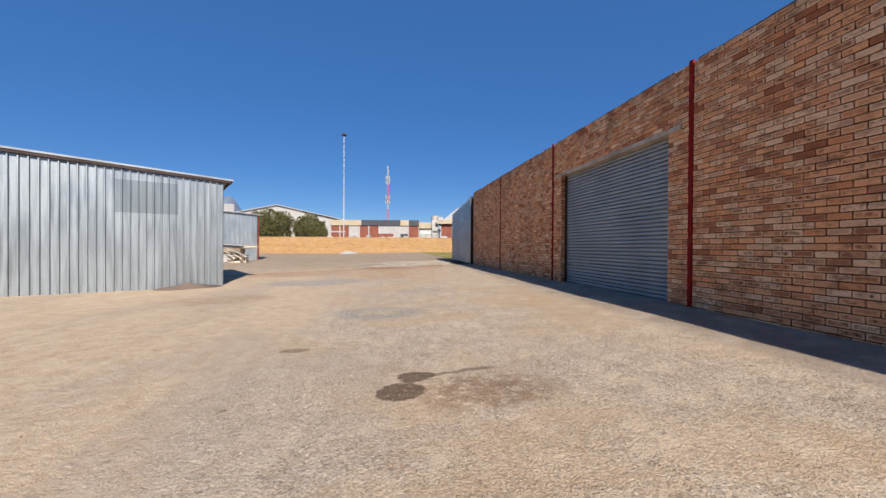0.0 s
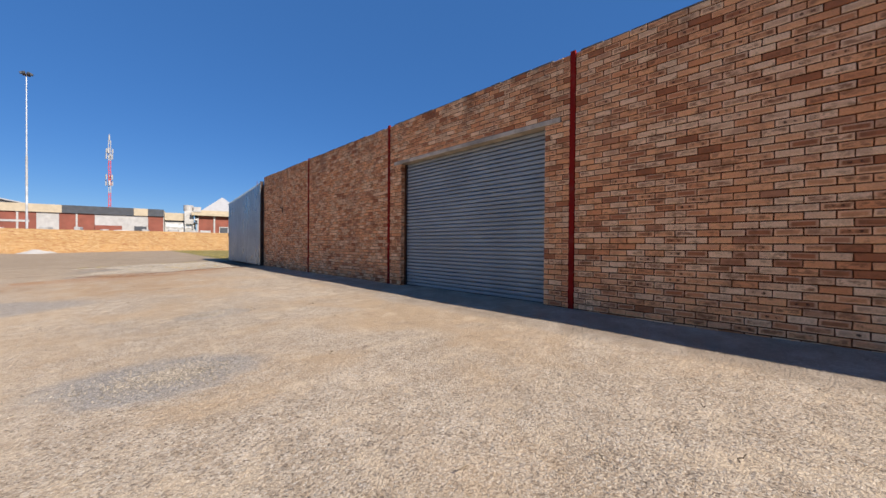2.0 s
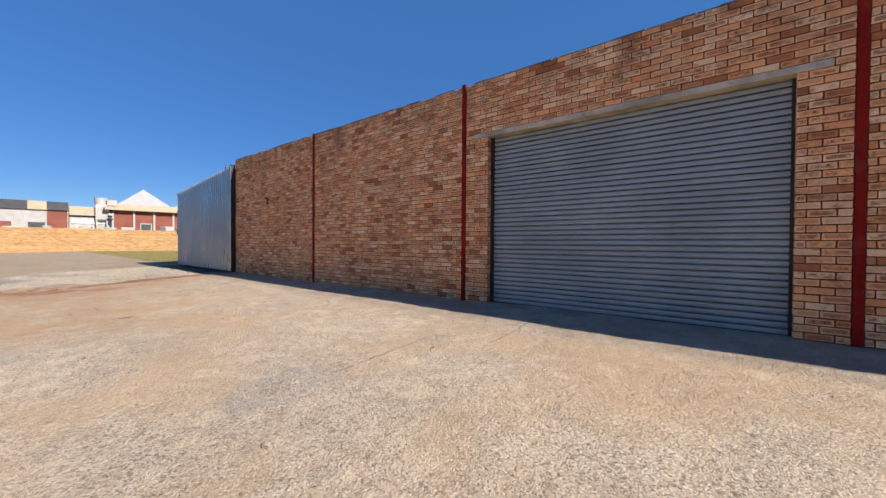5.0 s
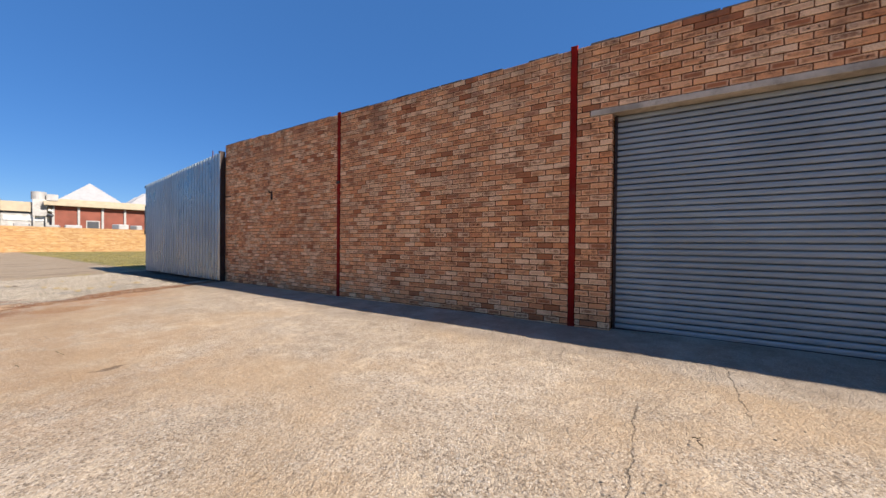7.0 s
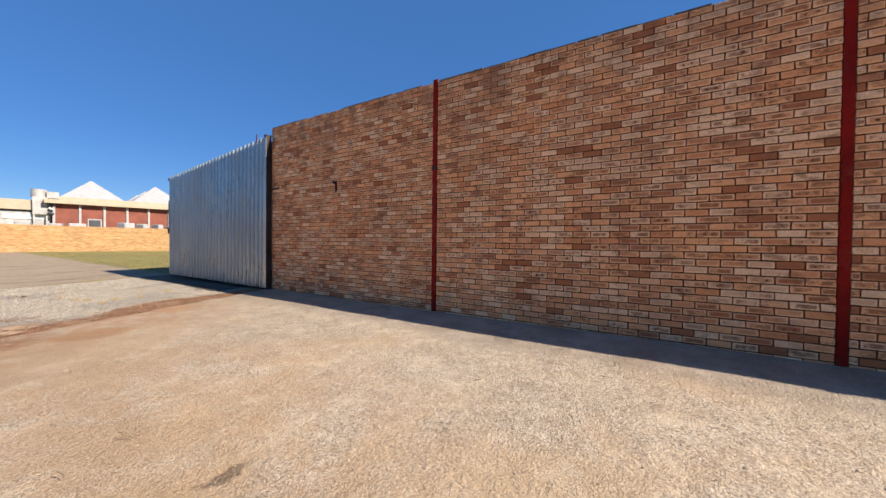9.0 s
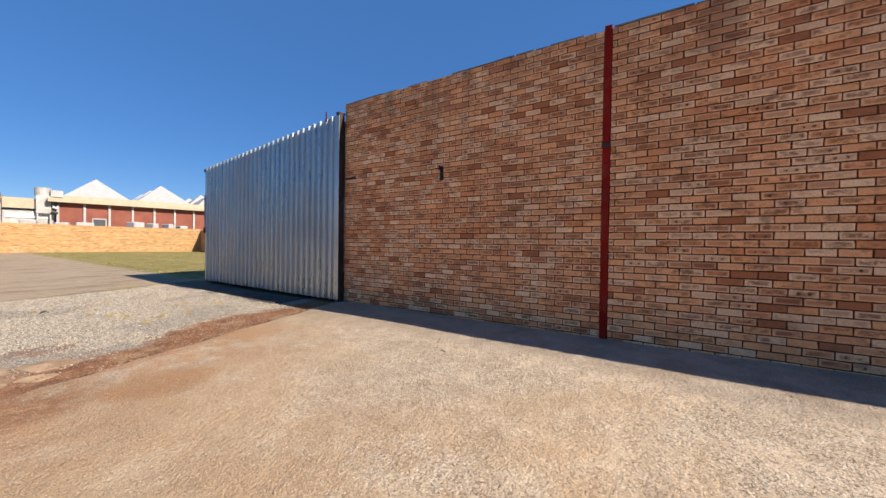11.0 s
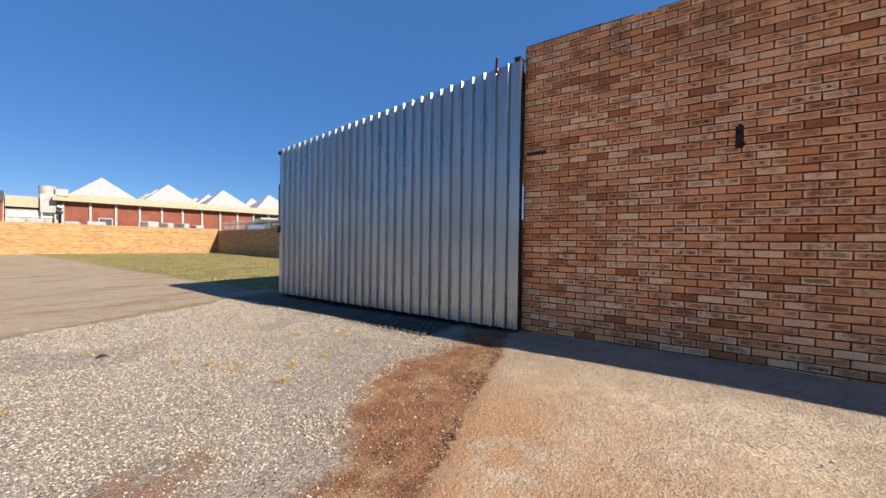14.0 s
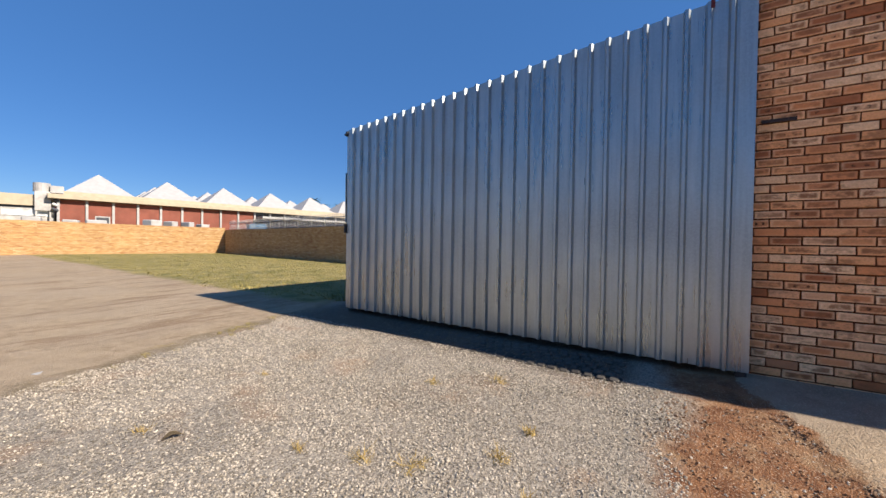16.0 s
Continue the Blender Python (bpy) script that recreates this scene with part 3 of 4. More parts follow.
hinge = thing("hinge_pin", "rusty hinge pin built into the brick wall end", "hinge", pose(WALL_X, 20.7, 2.93))
boxes("pin", M_DARK, hinge, ((-0.04, -0.16, 0), (-0.003, 0.1, 0.03)))

# ---- sheet-metal lean-to ----
gate = thing("sheet_metal_shed", "galvanised ribbed sheet-metal lean-to shed joined to the brick wall", "shed", pose(4.90, 26.62, 0, 0, 0, -90))
GL = 5.74
ribbed("sheet", M_STEEL, gate, GL - 0.1, lambda s: 0.505 - 0.0087 * s, lambda s: 3.72 + 0.09 * s, 0.193, 0.045, top=0.07, foot=0.03)
boxes("edge_strip", M_STEEL, gate, ((GL - 0.12, -0.014, 0.46), (GL + 0.02, -0.004, 4.225)), label="flat galvanised cover strip")
bm = bmesh.new()
rod(bm, (0.03, 0.03, 0.5), (0.03, 0.03, 3.66), 0.025, seg=8)
part("frame_post", bm, M_DARK, gate)
bm = bmesh.new()
rod(bm, (0.03, 0.03, 0.54), (GL - 0.1, 0.03, 0.5), 0.025, seg=8)
part("bottom_rail", bm, M_DARK, gate)
bm = bmesh.new()
rod(bm, (0.03, 0.03, 3.6), (GL - 0.1, 0.03, 4.1), 0.025, seg=8)
part("top_rail", bm, M_DARK, gate)
bm = bmesh.new()
rod(bm, (0.0, 0.0, 3.62), (0.0, 0.0, 3.70), 0.03, seg=8)
rod(bm, (-0.06, 0.0, 3.66), (0.03, 0.0, 3.66), 0.02, seg=8)
part("top_roller", bm, M_BLACK, gate)
ribbed("end_sheet", M_STEEL, gate, 8.0, lambda s: 0.45, lambda s: 3.68, 0.193, 0.045, m=pose(0.005, 0.06, 0, 0, 0, 90) @ Matrix.Diagonal((1, -1, 1, 1)), top=0.085, foot=0.05)
bm = bmesh.new()
vs = []
for x, z in ((0.0, 3.62), (GL - 0.02, 4.12)):
    for y in (0.05, 8.0):
        vs += [bm.verts.new((x, y, z)), bm.verts.new((x, y, z + 0.03))]
bmesh.ops.convex_hull(bm, input=vs)
part("roof", bm, M_ROOF, gate, "low-pitched grey sheet roof")
boxes("latch", M_BLACK, gate, ((-0.03, -0.04, 1.86), (0.02, 0.0, 2.02)), bevel=0.006)
boxes("handle", M_STEEL, gate, ((-0.02, -0.02, 2.05), (-0.008, 0.01, 2.95)), label="thin raised steel edge")
boxes("hook", M_DARKRED, gate, ((GL - 0.36, -0.05, 4.13), (GL - 0.325, -0.036, 4.34)), label="short red steel tab")
post = thing("steel_post", "dark rusty steel post between brick wall and lean-to", "post", pose(5.0, 20.92, 0))
boxes("post_tube", M_DARK, post, ((-0.101, -0.045, 0.2), (0.045, 0.045, 4.28)), bevel=0.006)
boxes("cap", M_DARK, post, ((-0.104, -0.05, 4.28), (0.055, 0.05, 4.3)))

# ---- boundary walls ----
def masonry(name, a, b, low, top, thick, label):
    a, b = Vector(a), Vector(b)
    d = (b - a)
    n = Vector((-d.y, d.x)).normalized() * thick
    length = d.length
    cells = max(1, round(length / 4))
    verts, faces, uvs = [], [], []
    for i in range(cells + 1):
        p = a + d * i / cells
        t = top + 0.02 * math.sin(i * 1.7)
        for q, z in ((p, low), (p, t), (p + n, t), (p + n, low)):
            verts.append((q.x, q.y, z))
    for i in range(cells):
        k = 4 * i
        for j in range(3):
            faces.append((k + j, k + j + 1, k + j + 5, k + j + 4))
    faces += [(0, 3, 2, 1), (4 * cells, 4 * cells + 1, 4 * cells + 2, 4 * cells + 3)]
    me = bpy.data.meshes.new(name)
    me.from_pydata(verts, [], faces)
    uv = me.uv_layers.new(name="UVMap")
    for lp in me.loops:
        v = me.vertices[lp.vertex_index].co
        uv.data[lp.index].uv = ((Vector((v.x, v.y)) - a).dot(d) / length, v.z)
    me.materials.append(M_YELLOW)
    return tagged(new(name, me), label, "wall", kind="structure")


CX, CY = 17.5, 56.5
LEFT = Vector((-math.sin(radians(97)), -math.cos(radians(97))))
END = Vector((CX, CY)) + LEFT * 75
masonry("wall_north", (END.x, END.y), (CX, CY), 0.0, 2.80, 0.25, "sunlit cream-yellow brick boundary wall")
masonry("wall_side", (CX, CY), (CX - 4.6, CY - 37), 0.0, 2.62, 0.25, "shaded cream-yellow brick side boundary wall")

# unseen wall added behind the camera to hold sky light off the brickwork
wall_added_south = boxes("wall_added_south", M_LINTEL, None, ((-16, -7.2, -0.2), (5.0, -7.0, 4.4)))
tagged(wall_added_south, "plain added wall, unseen, that cuts sky light on the brick wall", "wall", kind="structure")

# ---- small shed near the start ----
def shed_one():
    m = pose(-5.12, 13.0, 0, 0, 0, 30)
    s = thing("corrugated_shed", "galvanised corrugated-iron shed with a mono-pitch roof on bare earth", "shed", m)
    L, D = 9.0, 5.0
    top = lambda x: 3.47 + 0.051 * (L - x)
    ribbed("front_sheet", M_SHED, s, L, lambda x: 0.10 - 0.02 * (L - x), top, 0.177, 0.05, m=Matrix.Translation((-L, 0, 0)), top=0.05, foot=0.025)
    # dull area in the front's sheen, drawn as a darker sheet laid over it
    ribbed("sheen_patch", M_SHED_DULL, s, 1.45, lambda x: 2.32, lambda x: 3.24, 0.177, 0.05, m=Matrix.Translation((-2.628, -0.005, 0)), top=0.05, foot=0.025, label="dull area of the sheet's sheen, put in as darker grey")
    ribbed("end_sheet", M_SHED, s, D, lambda x: 0.0, lambda x: 3.47 - 0.06 * x, 0.177, 0.034, m=pose(0, 0, 0, 0, 0, 90), top=0.055, foot=0.025)
    boxes("back_sheet", M_SHED, s, ((-L, D, 0), (0, D + 0.01, 3.2)))
    boxes("far_sheet", M_SHED, s, ((-L, 0.01, 0), (-L + 0.01, D, 3.4)))
    bm = bmesh.new()
    vs = []
    for x in (-L - 0.2, 0.28):
        for y in (-0.12, D + 0.2):
            z = 3.49 - 0.051 * x - 0.05 * max(0, y)
            vs += [bm.verts.new((x, y, z)), bm.verts.new((x, y, z + 0.05))]
    bmesh.ops.convex_hull(bm, input=vs)
    part("roof", bm, M_SHED_ROOF, s, "grey sheet roof with an overhang")
    boxes("corner_post", M_SHED, s, ((-0.03, -0.03, 0.0), (0.0, 0.0, 3.4)))
    boxes("skirting", M_CREAM, s, ((-L, -0.035, -0.15), (-1.0, -0.02, 0.06)), label="pale mortar line along the foot")
    # dark box standing in for the shadow under the front roof edge
    bm = bmesh.new()
    box(bm, (-L, -0.1, -0.075), (0.25, -0.06, -0.012), Matrix.Translation((0, 0, 3.49)) @ pose(0, 0, 0, 0, math.degrees(math.atan(0.051)), 0))
    part("eave_shade_strip", bm, M_DARK, s)
    boxes("fascia", M_DARK, s, ((0.2, -0.1, 3.40), (0.24, D, 3.47)))


shed_one()


def mound(name, label, material, x, y, rx, ry, h, turn=0.0):
    bm = bmesh.new()
    bmesh.ops.create_grid(bm, x_segments=26, y_segments=18, size=1)
    for v in bm.verts:
        r = math.hypot(v.co.x, v.co.y)
        z = max(0, 1 - r) ** 0.8 * h * (0.75 + 0.5 * noise.noise((v.co.x * 3 + x, v.co.y * 3, 0))) - 0.03
        v.co = (v.co.x * rx, v.co.y * ry, z)
    for f in bm.faces:
        f.smooth = True
    ob = part(name, bm, material)
    ob.matrix_world = pose(x, y, ground_z(x, y), 0, 0, turn)
    return tagged(ob, label, "mound", kind="")


mound("soil_heap", "low heap of dark mortar sand against the shed foot", M_ASH, -5.75, 12.35, 1.0, 0.42, 0.20, 30)
mound("rubble_heap", "small white heap of lime by the boundary wall", M_WHITE, -5.3, 58.6, 1.6, 0.8, 0.55)

# ---- second shed ----
def shed_two():
    s = thing("far_shed", "older corrugated-iron shed with red corner post and white roof light", "shed", pose(-10.85, 34.5, 0, 0, 0, 28))
    L, D = 8.0, 5.0
    ribbed("front_sheet", M_SHED, s, L, lambda x: 0.0, lambda x: 4.04 + 0.06 * (L - x), 0.35, 0.03, m=Matrix.Translation((-L, 0, 0)), top=0.08, foot=0.04)
    ribbed("end_sheet", M_SHED, s, D, lambda x: 0.0, lambda x: 3.98, 0.35, 0.03, m=pose(0, 0, 0, 0, 0, 90), top=0.08, foot=0.04)
    boxes("back_sheet", M_SHED, s, ((-L, D, 0), (0, D + 0.01, 3.9)))
    boxes("far_sheet", M_SHED, s, ((-L, 0.01, 0), (-L + 0.01, D, 4.0)))
    bm = bmesh.new()
    vs = []
    for x in (-L - 0.2, 0.45):
        for y in (-0.2, D + 0.2):
            z = 4.05 - 0.06 * x
            vs += [bm.verts.new((x, y, z)), bm.verts.new((x, y, z + 0.06))]
    bmesh.ops.convex_hull(bm, input=vs)
    part("roof", bm, M_ROOF, s)
    boxes("corner_post", M_DARKRED, s, ((0.02, -0.12, -0.1), (0.14, 0.0, 4.0)), label="dark red painted corner post")
    ribbed("roof_light", M_PLASTIC, s, 4.6, lambda x: 4.2, lambda x: 4.98, 0.3, 0.04, m=Matrix.Translation((-6.2, 1.2, 0)), label="white translucent ribbed sheeting")
    boxes("roof_light_top", M_PLASTIC, s, ((-6.2, 1.21, 4.9), (-1.6, 4.5, 4.95)))


shed_two()

# stacked scrap timber between the sheds
def scrap():
    z = ground_z(-11, 29.5)
    bin_ = thing("plastic_bin", "black plastic bin standing by the timber pile", "bin", pose(-11.75, 29.2, z))
    bm = bmesh.new()
    rod(bm, (0, 0, 0), (0, 0, 0.75), 0.36, 0.42, 16)
    bucket = part("bucket", bm, M_BLACK, bin_)
    bm = bmesh.new()
    rod(bm, (0, 0, 0.75), (0, 0, 0.79), 0.45, 0.45, 16)
    part("rim", bm, M_BLACK, bucket)
    crate = thing("wooden_crate", "pale wooden crate with a dark hole in its side", "crate", pose(-10.55, 29.4, z, 0, 0, 6))
    boxes("crate_side", M_BOARD, crate, ((-0.6, -0.4, 0), (0.6, -0.36, 0.5)), ((-0.6, 0.36, 0), (0.6, 0.4, 0.5)), ((-0.6, -0.36, 0), (-0.56, 0.36, 0.5)), ((0.56, -0.36, 0), (0.6, 0.36, 0.5)))
    boxes("crate_lid", M_WOOD, crate, ((-0.64, -0.44, 0.5), (0.64, 0.44, 0.54)))
    boxes("hole", M_BLACK, crate, ((-0.15, -0.405, 0.12), (0.15, -0.39, 0.32)))
    block = thing("white_drum", "small white drum lying by the crate", "drum", pose(-11.25, 28.9, z))
    bm = bmesh.new()
    rod(bm, (0, 0, 0.03), (0, 0, 0.6), 0.25, 0.25, 14)
    drum = part("drum_body", bm, M_WHITE, block)
    bm = bmesh.new()
    rod(bm, (0, 0, 0.6), (0, 0, 0.64), 0.2, 0.18, 14)
    part("drum_lid", bm, M_BLACK, drum, "black drum lid")
    for i in range(8):
        p = thing("pallet", "weathered grey timber pallet in a stack", "pallet", pose(-11.15, 30.3, z + 0.126 * i, 0, 0, random.uniform(-7, 7)), "stacked pallets")
        for j in range(7):
            boxes("deck_board", M_WOOD, p, ((-0.6, -0.5 + j * 0.15, 0.10), (0.6, -0.4 + j * 0.15, 0.125)))
        for j in (-0.5, -0.05, 0.4):
            boxes("bearer", M_WOOD, p, ((-0.6, j, 0.0), (0.6, j + 0.1, 0.098)))
    for i in range(5):
        p = boxes("timber_plank", M_BOARD if i % 2 else M_WOOD, None, ((-1.2, -0.11, 0), (1.2, 0.11, 0.045)), bevel=0.004)
        p.matrix_world = pose(-11.1 + 0.1 * i, 30.2 + 0.1 * i, z + 1.02 + 0.05 * i, 0, 1 + 0.5 * i, random.uniform(-14, 14))
        tagged(p, "loose pale plank on top of the pallet stack", "plank", "loose planks")
    for i in range(9):
        p = boxes("timber_offcut", (M_BOARD, M_WOOD, M_WHITE)[i % 3], None, ((-0.75, -0.07, 0), (0.75, 0.07, 0.05)), bevel=0.004)
        p.matrix_world = pose(-11.5 + 0.14 * i, 28.75 + 0.1 * (i % 4), z + 0.5 + 0.07 * (i % 5), random.uniform(-10, 10), random.uniform(4, 26), random.uniform(-35, 35))
        tagged(p, "short pale timber offcut thrown on the scrap heap", "offcut", "timber offcuts")
    sheet = boxes("pale_board", M_WHITE, None, ((-1.0, -0.5, 0), (1.0, 0.5, 0.03)), bevel=0.004)
    sheet.matrix_world = pose(-11.5, 30.3, z + 1.3, 2, 5, 8)
    tagged(sheet, "white board lying aslant on the timber", "board")


scrap()

# ---- light mast and radio mast ----
def light_pole():
    p = thing("floodlight_mast", "tall slim grey floodlight mast behind the boundary wall", "light mast", pose(-6.4, 62, 0.2))
    bm = bmesh.new()
    rod(bm, (0, 0, 0), (0, 0, 7.2), 0.105, 0.095, 12)
    part("lower_shaft", bm, M_GALV, p)
    bm = bmesh.new()
    rod(bm, (0, 0, 7.2), (0, 0, 10.4), 0.095, 0.085, 12)
    part("middle_shaft", bm, M_CONC, p, "darker grey weathered section")
    bm = bmesh.new()
    rod(bm, (0, 0, 10.4), (0, 0, 19.0), 0.065, 0.045, 12)
    part("upper_shaft", bm, M_GALV, p)
    bm = bmesh.new()
    bmesh.ops.create_cone(bm, cap_ends=True, segments=16, radius1=0.3, radius2=0.3, depth=0.08, matrix=Matrix.Translation((0, 0, 19.0)))
    ring = part("head_ring", bm, M_DARK, p)
    for i in range(6):
        a = i * math.pi / 3
        boxes("floodlight", M_SLATE, ring, ((-0.13, -0.1, -0.13), (0.13, 0.1, 0.13)), m=pose(0.36 * math.cos(a), 0.36 * math.sin(a), 19.15, 0, 25, math.degrees(a)), bevel=0.03)


light_pole()


def radio_mast():
    p = thing("radio_mast", "distant red and white banded radio mast with aerials", "radio mast", pose(2.4, 260, 0))
    zs = [0, 20, 27, 31, 40, 43.5, 50, 54]
    for i, (a, b) in enumerate(zip(zs, zs[1:])):
        bm = bmesh.new()
        for k in range(3):
            t = k * 2 * math.pi / 3
            rod(bm, (0.55 * math.cos(t), 0.55 * math.sin(t), a), (0.55 * math.cos(t), 0.55 * math.sin(t), b), 0.17, seg=6)
        n = int((b - a) / 1.2) + 1
        for j in range(n):
            t, u = j * 2 * math.pi / 3, (j + 1) * 2 * math.pi / 3
            z0 = a + (b - a) * j / n
            rod(bm, (0.55 * math.cos(t), 0.55 * math.sin(t), z0), (0.55 * math.cos(u), 0.55 * math.sin(u), z0 + (b - a) / n), 0.1, seg=5)
        part("lattice_section", bm, M_MAST_RED if i in (0, 1, 3, 4) else M_WHITE, p)
    for z in (32, 35, 45.5, 48.5):
        for k in range(3):
            t = k * 2 * math.pi / 3 + z
            boxes("panel_aerial", M_WHITE, p, ((-0.2, -0.35, -1.3), (0.2, 0.35, 1.3)), m=pose(1.35 * math.cos(t), 1.35 * math.sin(t), z, 0, 0, math.degrees(t)), bevel=0.05)
            bm = bmesh.new()
            rod(bm, (0.5 * math.cos(t), 0.5 * math.sin(t), z), (1.3 * math.cos(t), 1.3 * math.sin(t), z), 0.08, seg=5)
            part("outrigger", bm, M_WHITE, p)
    bm = bmesh.new()
    rod(bm, (0, 0, 54), (0, 0, 56.8), 0.35, 0.3, 8)
    part("top_aerial", bm, M_WHITE, p)


radio_mast()

# ---- factory across the road ----
FM = pose(15.93, 104.9, 0, 0, 0, -9)


def factory():
    f = thing("factory_hall", "long red-brick factory hall with white columns and white pyramid roof lights", "factory", FM)
    n, step = 18, 3.3
    boxes("core", M_SLATE, f, ((0.1, 0.5, 0), (n * step, 40, 8.3)))
    for i in range(n):
        if i < 9:
            boxes("brick_panel", M_FACTORY_RED, f, ((i * step + 0.18, 0.12, 0), ((i + 1) * step - 0.18, 0.4, 7.8)))
        else:
            boxes("loading_bay", M_SLATE if i % 3 else M_WHITE, f, ((i * step + 0.18, 2.0, 0), ((i + 1) * step - 0.18, 2.2, 6.4)))
    for i in range(n + 1):
        boxes("column", M_WHITE, f, ((i * step - 0.17, -0.1, 0), (i * step + 0.17, 0.45, 7.82)), bevel=0.02)
    boxes("eave_beam", M_CREAM, f, ((-1.2, -0.9, 7.85), (n * step + 1, 0.6, 8.55)), bevel=0.03)
    boxes("side_wall", M_FACTORY_RED, f, ((-0.1, 0.5, 0), (0.08, 40, 7.8)))
    boxes("roof_slab", M_CREAM, f, ((-0.6, 0.62, 8.35), (n * step + 1, 41, 9.2)))
    boxes("canopy", M_WHITE, f, ((30, -3.5, 6.5), (52, 0.0, 6.9)), label="pale canopy over the loading bays")
    for r in range(3):
        for i in range(6):
            bm = bmesh.new()
            bmesh.ops.create_cone(bm, cap_ends=True, segments=4, radius1=4.45 * math.sqrt(2), radius2=0.12, depth=3.8, matrix=pose(5.15 + 10.0 * i, 5.3 + 11 * r, 11.05, 0, 0, 45))
            part("roof_light", bm, M_PLASTIC, f, "white pyramid roof light")
    doorway = boxes("doorway", M_WHITE, f, ((4.3, 0.06, 0), (6.2, 0.118, 5.4)))
    boxes("doorway_opening", M_SLATE, doorway, ((4.45, 0.02, 0), (6.05, 0.056, 5.2)))


factory()


def low_building():
    b = thing("low_workshop", "long low workshop with cream fascia and red and white panels", "workshop", FM)
    boxes("core", M_CONC, b, ((-31.3, 0.3, 0), (-6.3, 14, 8.7)))
    fascia = [(-31.4, -22.5, M_CREAM), (-22.5, -11.45, M_SLATE), (-11.45, -9.05, M_CREAM), (-9.05, -6.3, M_SLATE)]
    for a, c, mt in fascia:
        boxes("fascia_panel", mt, b, ((a + 0.01, -0.3, 7.3), (c - 0.01, 0.28, 8.85)))
    panels = [(-31.2, -26.1, M_FACTORY_RED), (-26.1, -22.95, M_WHITE), (-22.95, -17.7, M_FACTORY_RED), (-17.7, -9.05, M_WHITE), (-9.05, -6.4, M_FACTORY_RED)]
    for a, c, mt in panels:
        boxes("wall_panel", mt, b, ((a + 0.01, 0.0, 0), (c - 0.01, 0.28, 7.28)))
    for x in (-31.2, -28.6, -20.4):
        boxes("column", M_WHITE, b, ((x - 0.14, -0.12, 0), (x + 0.14, -0.01, 7.28)))
    boxes("lower_wall", M_FACTORY_RED, b, ((-17.6, -0.5, 0), (-13.4, -0.02, 5.0)))
    boxes("cross_beam", M_WHITE, b, ((-31.2, -0.1, 5.3), (-27, -0.02, 5.7)))
    boxes("dark_doorway", M_SLATE, b, ((-11.4, -0.1, 0), (-9.3, -0.01, 5.0)))
    a = thing("link_building", "cream flat-roofed annexe with a grey shutter band", "annexe", FM)
    boxes("annexe_wall", M_CONC, a, ((-6.2, 1.0, 0), (-0.4, 12, 6.2)))
    boxes("annexe_fascia", M_CREAM, a, ((-6.2, 0.8, 6.6), (-2.4, 11, 8.3)))
    boxes("annexe_band", M_SLATE, a, ((-6.15, 1.2, 6.2), (-2.5, 10, 6.6)))
    boxes("annexe_vent", M_GALV, a, ((-5.9, 0.9, 5.0), (-1.0, 0.98, 5.9)))
    t = thing("duct_tower", "grey steel extraction tower with ducts and a tank on top", "extraction tower", FM @ pose(0.45, 0, -0.75))
    boxes("tower_body", M_CONC, t, ((-3.0, 0.2, 6.6), (-1.2, 2.2, 9.6)), bevel=0.05)
    for x in (-2.9, -1.4):
        for y in (0.3, 2.0):
            boxes("leg", M_CONC, t, ((x, y, 0), (x + 0.2, y + 0.2, 6.6)))
    bm = bmesh.new()
    rod(bm, (-2.2, 1.2, 9.6), (-2.2, 1.2, 10.95), 1.0, 1.0, 18)
    part("tank", bm, M_WHITE, t)
    boxes("walkway", M_WHITE, t, ((-1.3, 0.1, 9.5), (0.2, 1.6, 10.6)))
    for i in range(3):
        bm = bmesh.new()
        rod(bm, (-1.15 + 0.1 * i, 0.0, 7.0 + 0.75 * i), (-0.45, -0.2, 6.7 + 0.75 * i), 0.22, seg=10)
        part("duct", bm, M_GALV if i % 2 else M_SLATE, t)


low_building()


def white_warehouse():
    w = thing("white_warehouse", "big white sheet-clad warehouse with a shallow gable roof", "warehouse", pose(-34.8, 130, 0))
    bm = bmesh.new()
    prof = [(-21, 0), (21, 0), (21, 10.2), (0, 14.7), (-21, 10.2)]
    fr = [bm.verts.new((x, 0, z)) for x, z in prof]
    bk = [bm.verts.new((x, 45, z)) for x, z in prof]
    bm.faces.new(fr)
    bm.faces.new(bk[::-1])
    for i in range(5):
        bm.faces.new((fr[i], bk[i], bk[(i + 1) % 5], fr[(i + 1) % 5]))
    part("cladding", bm, M_WHITE, w)
    for sx in (-1, 1):
        bm = bmesh.new()
        vs = []
        for x, z in ((0, 14.72), (22, 10.0)):
            for y in (-0.6, 46):
                vs += [bm.verts.new((sx * x, y, z)), bm.verts.new((sx * x, y, z + 0.25))]
        bmesh.ops.convex_hull(bm, input=vs)
        part("roof_slope", bm, M_PLASTIC, w)
    bm = bmesh.new()
    box(bm, (8.5, -0.3, -0.32), (21.5, -0.1, 0.0), Matrix.Translation((0, 0, 14.72)) @ pose(0, 0, 0, 0, math.degrees(math.atan2(4.72, 22)), 0))
    part("verge_strip", bm, M_SLATE, w, "dark verge strip under the roof edge")
    door = boxes("doorway", M_SLATE, w, ((1.2, -0.2, 0), (4.5, -0.05, 8.2)))
    for i in range(6):
        boxes("door_slat", M_GALV, door, ((1.2, -0.3, 3.4 + i * 0.8), (4.5, -0.21, 3.7 + i * 0.8)))


white_warehouse()

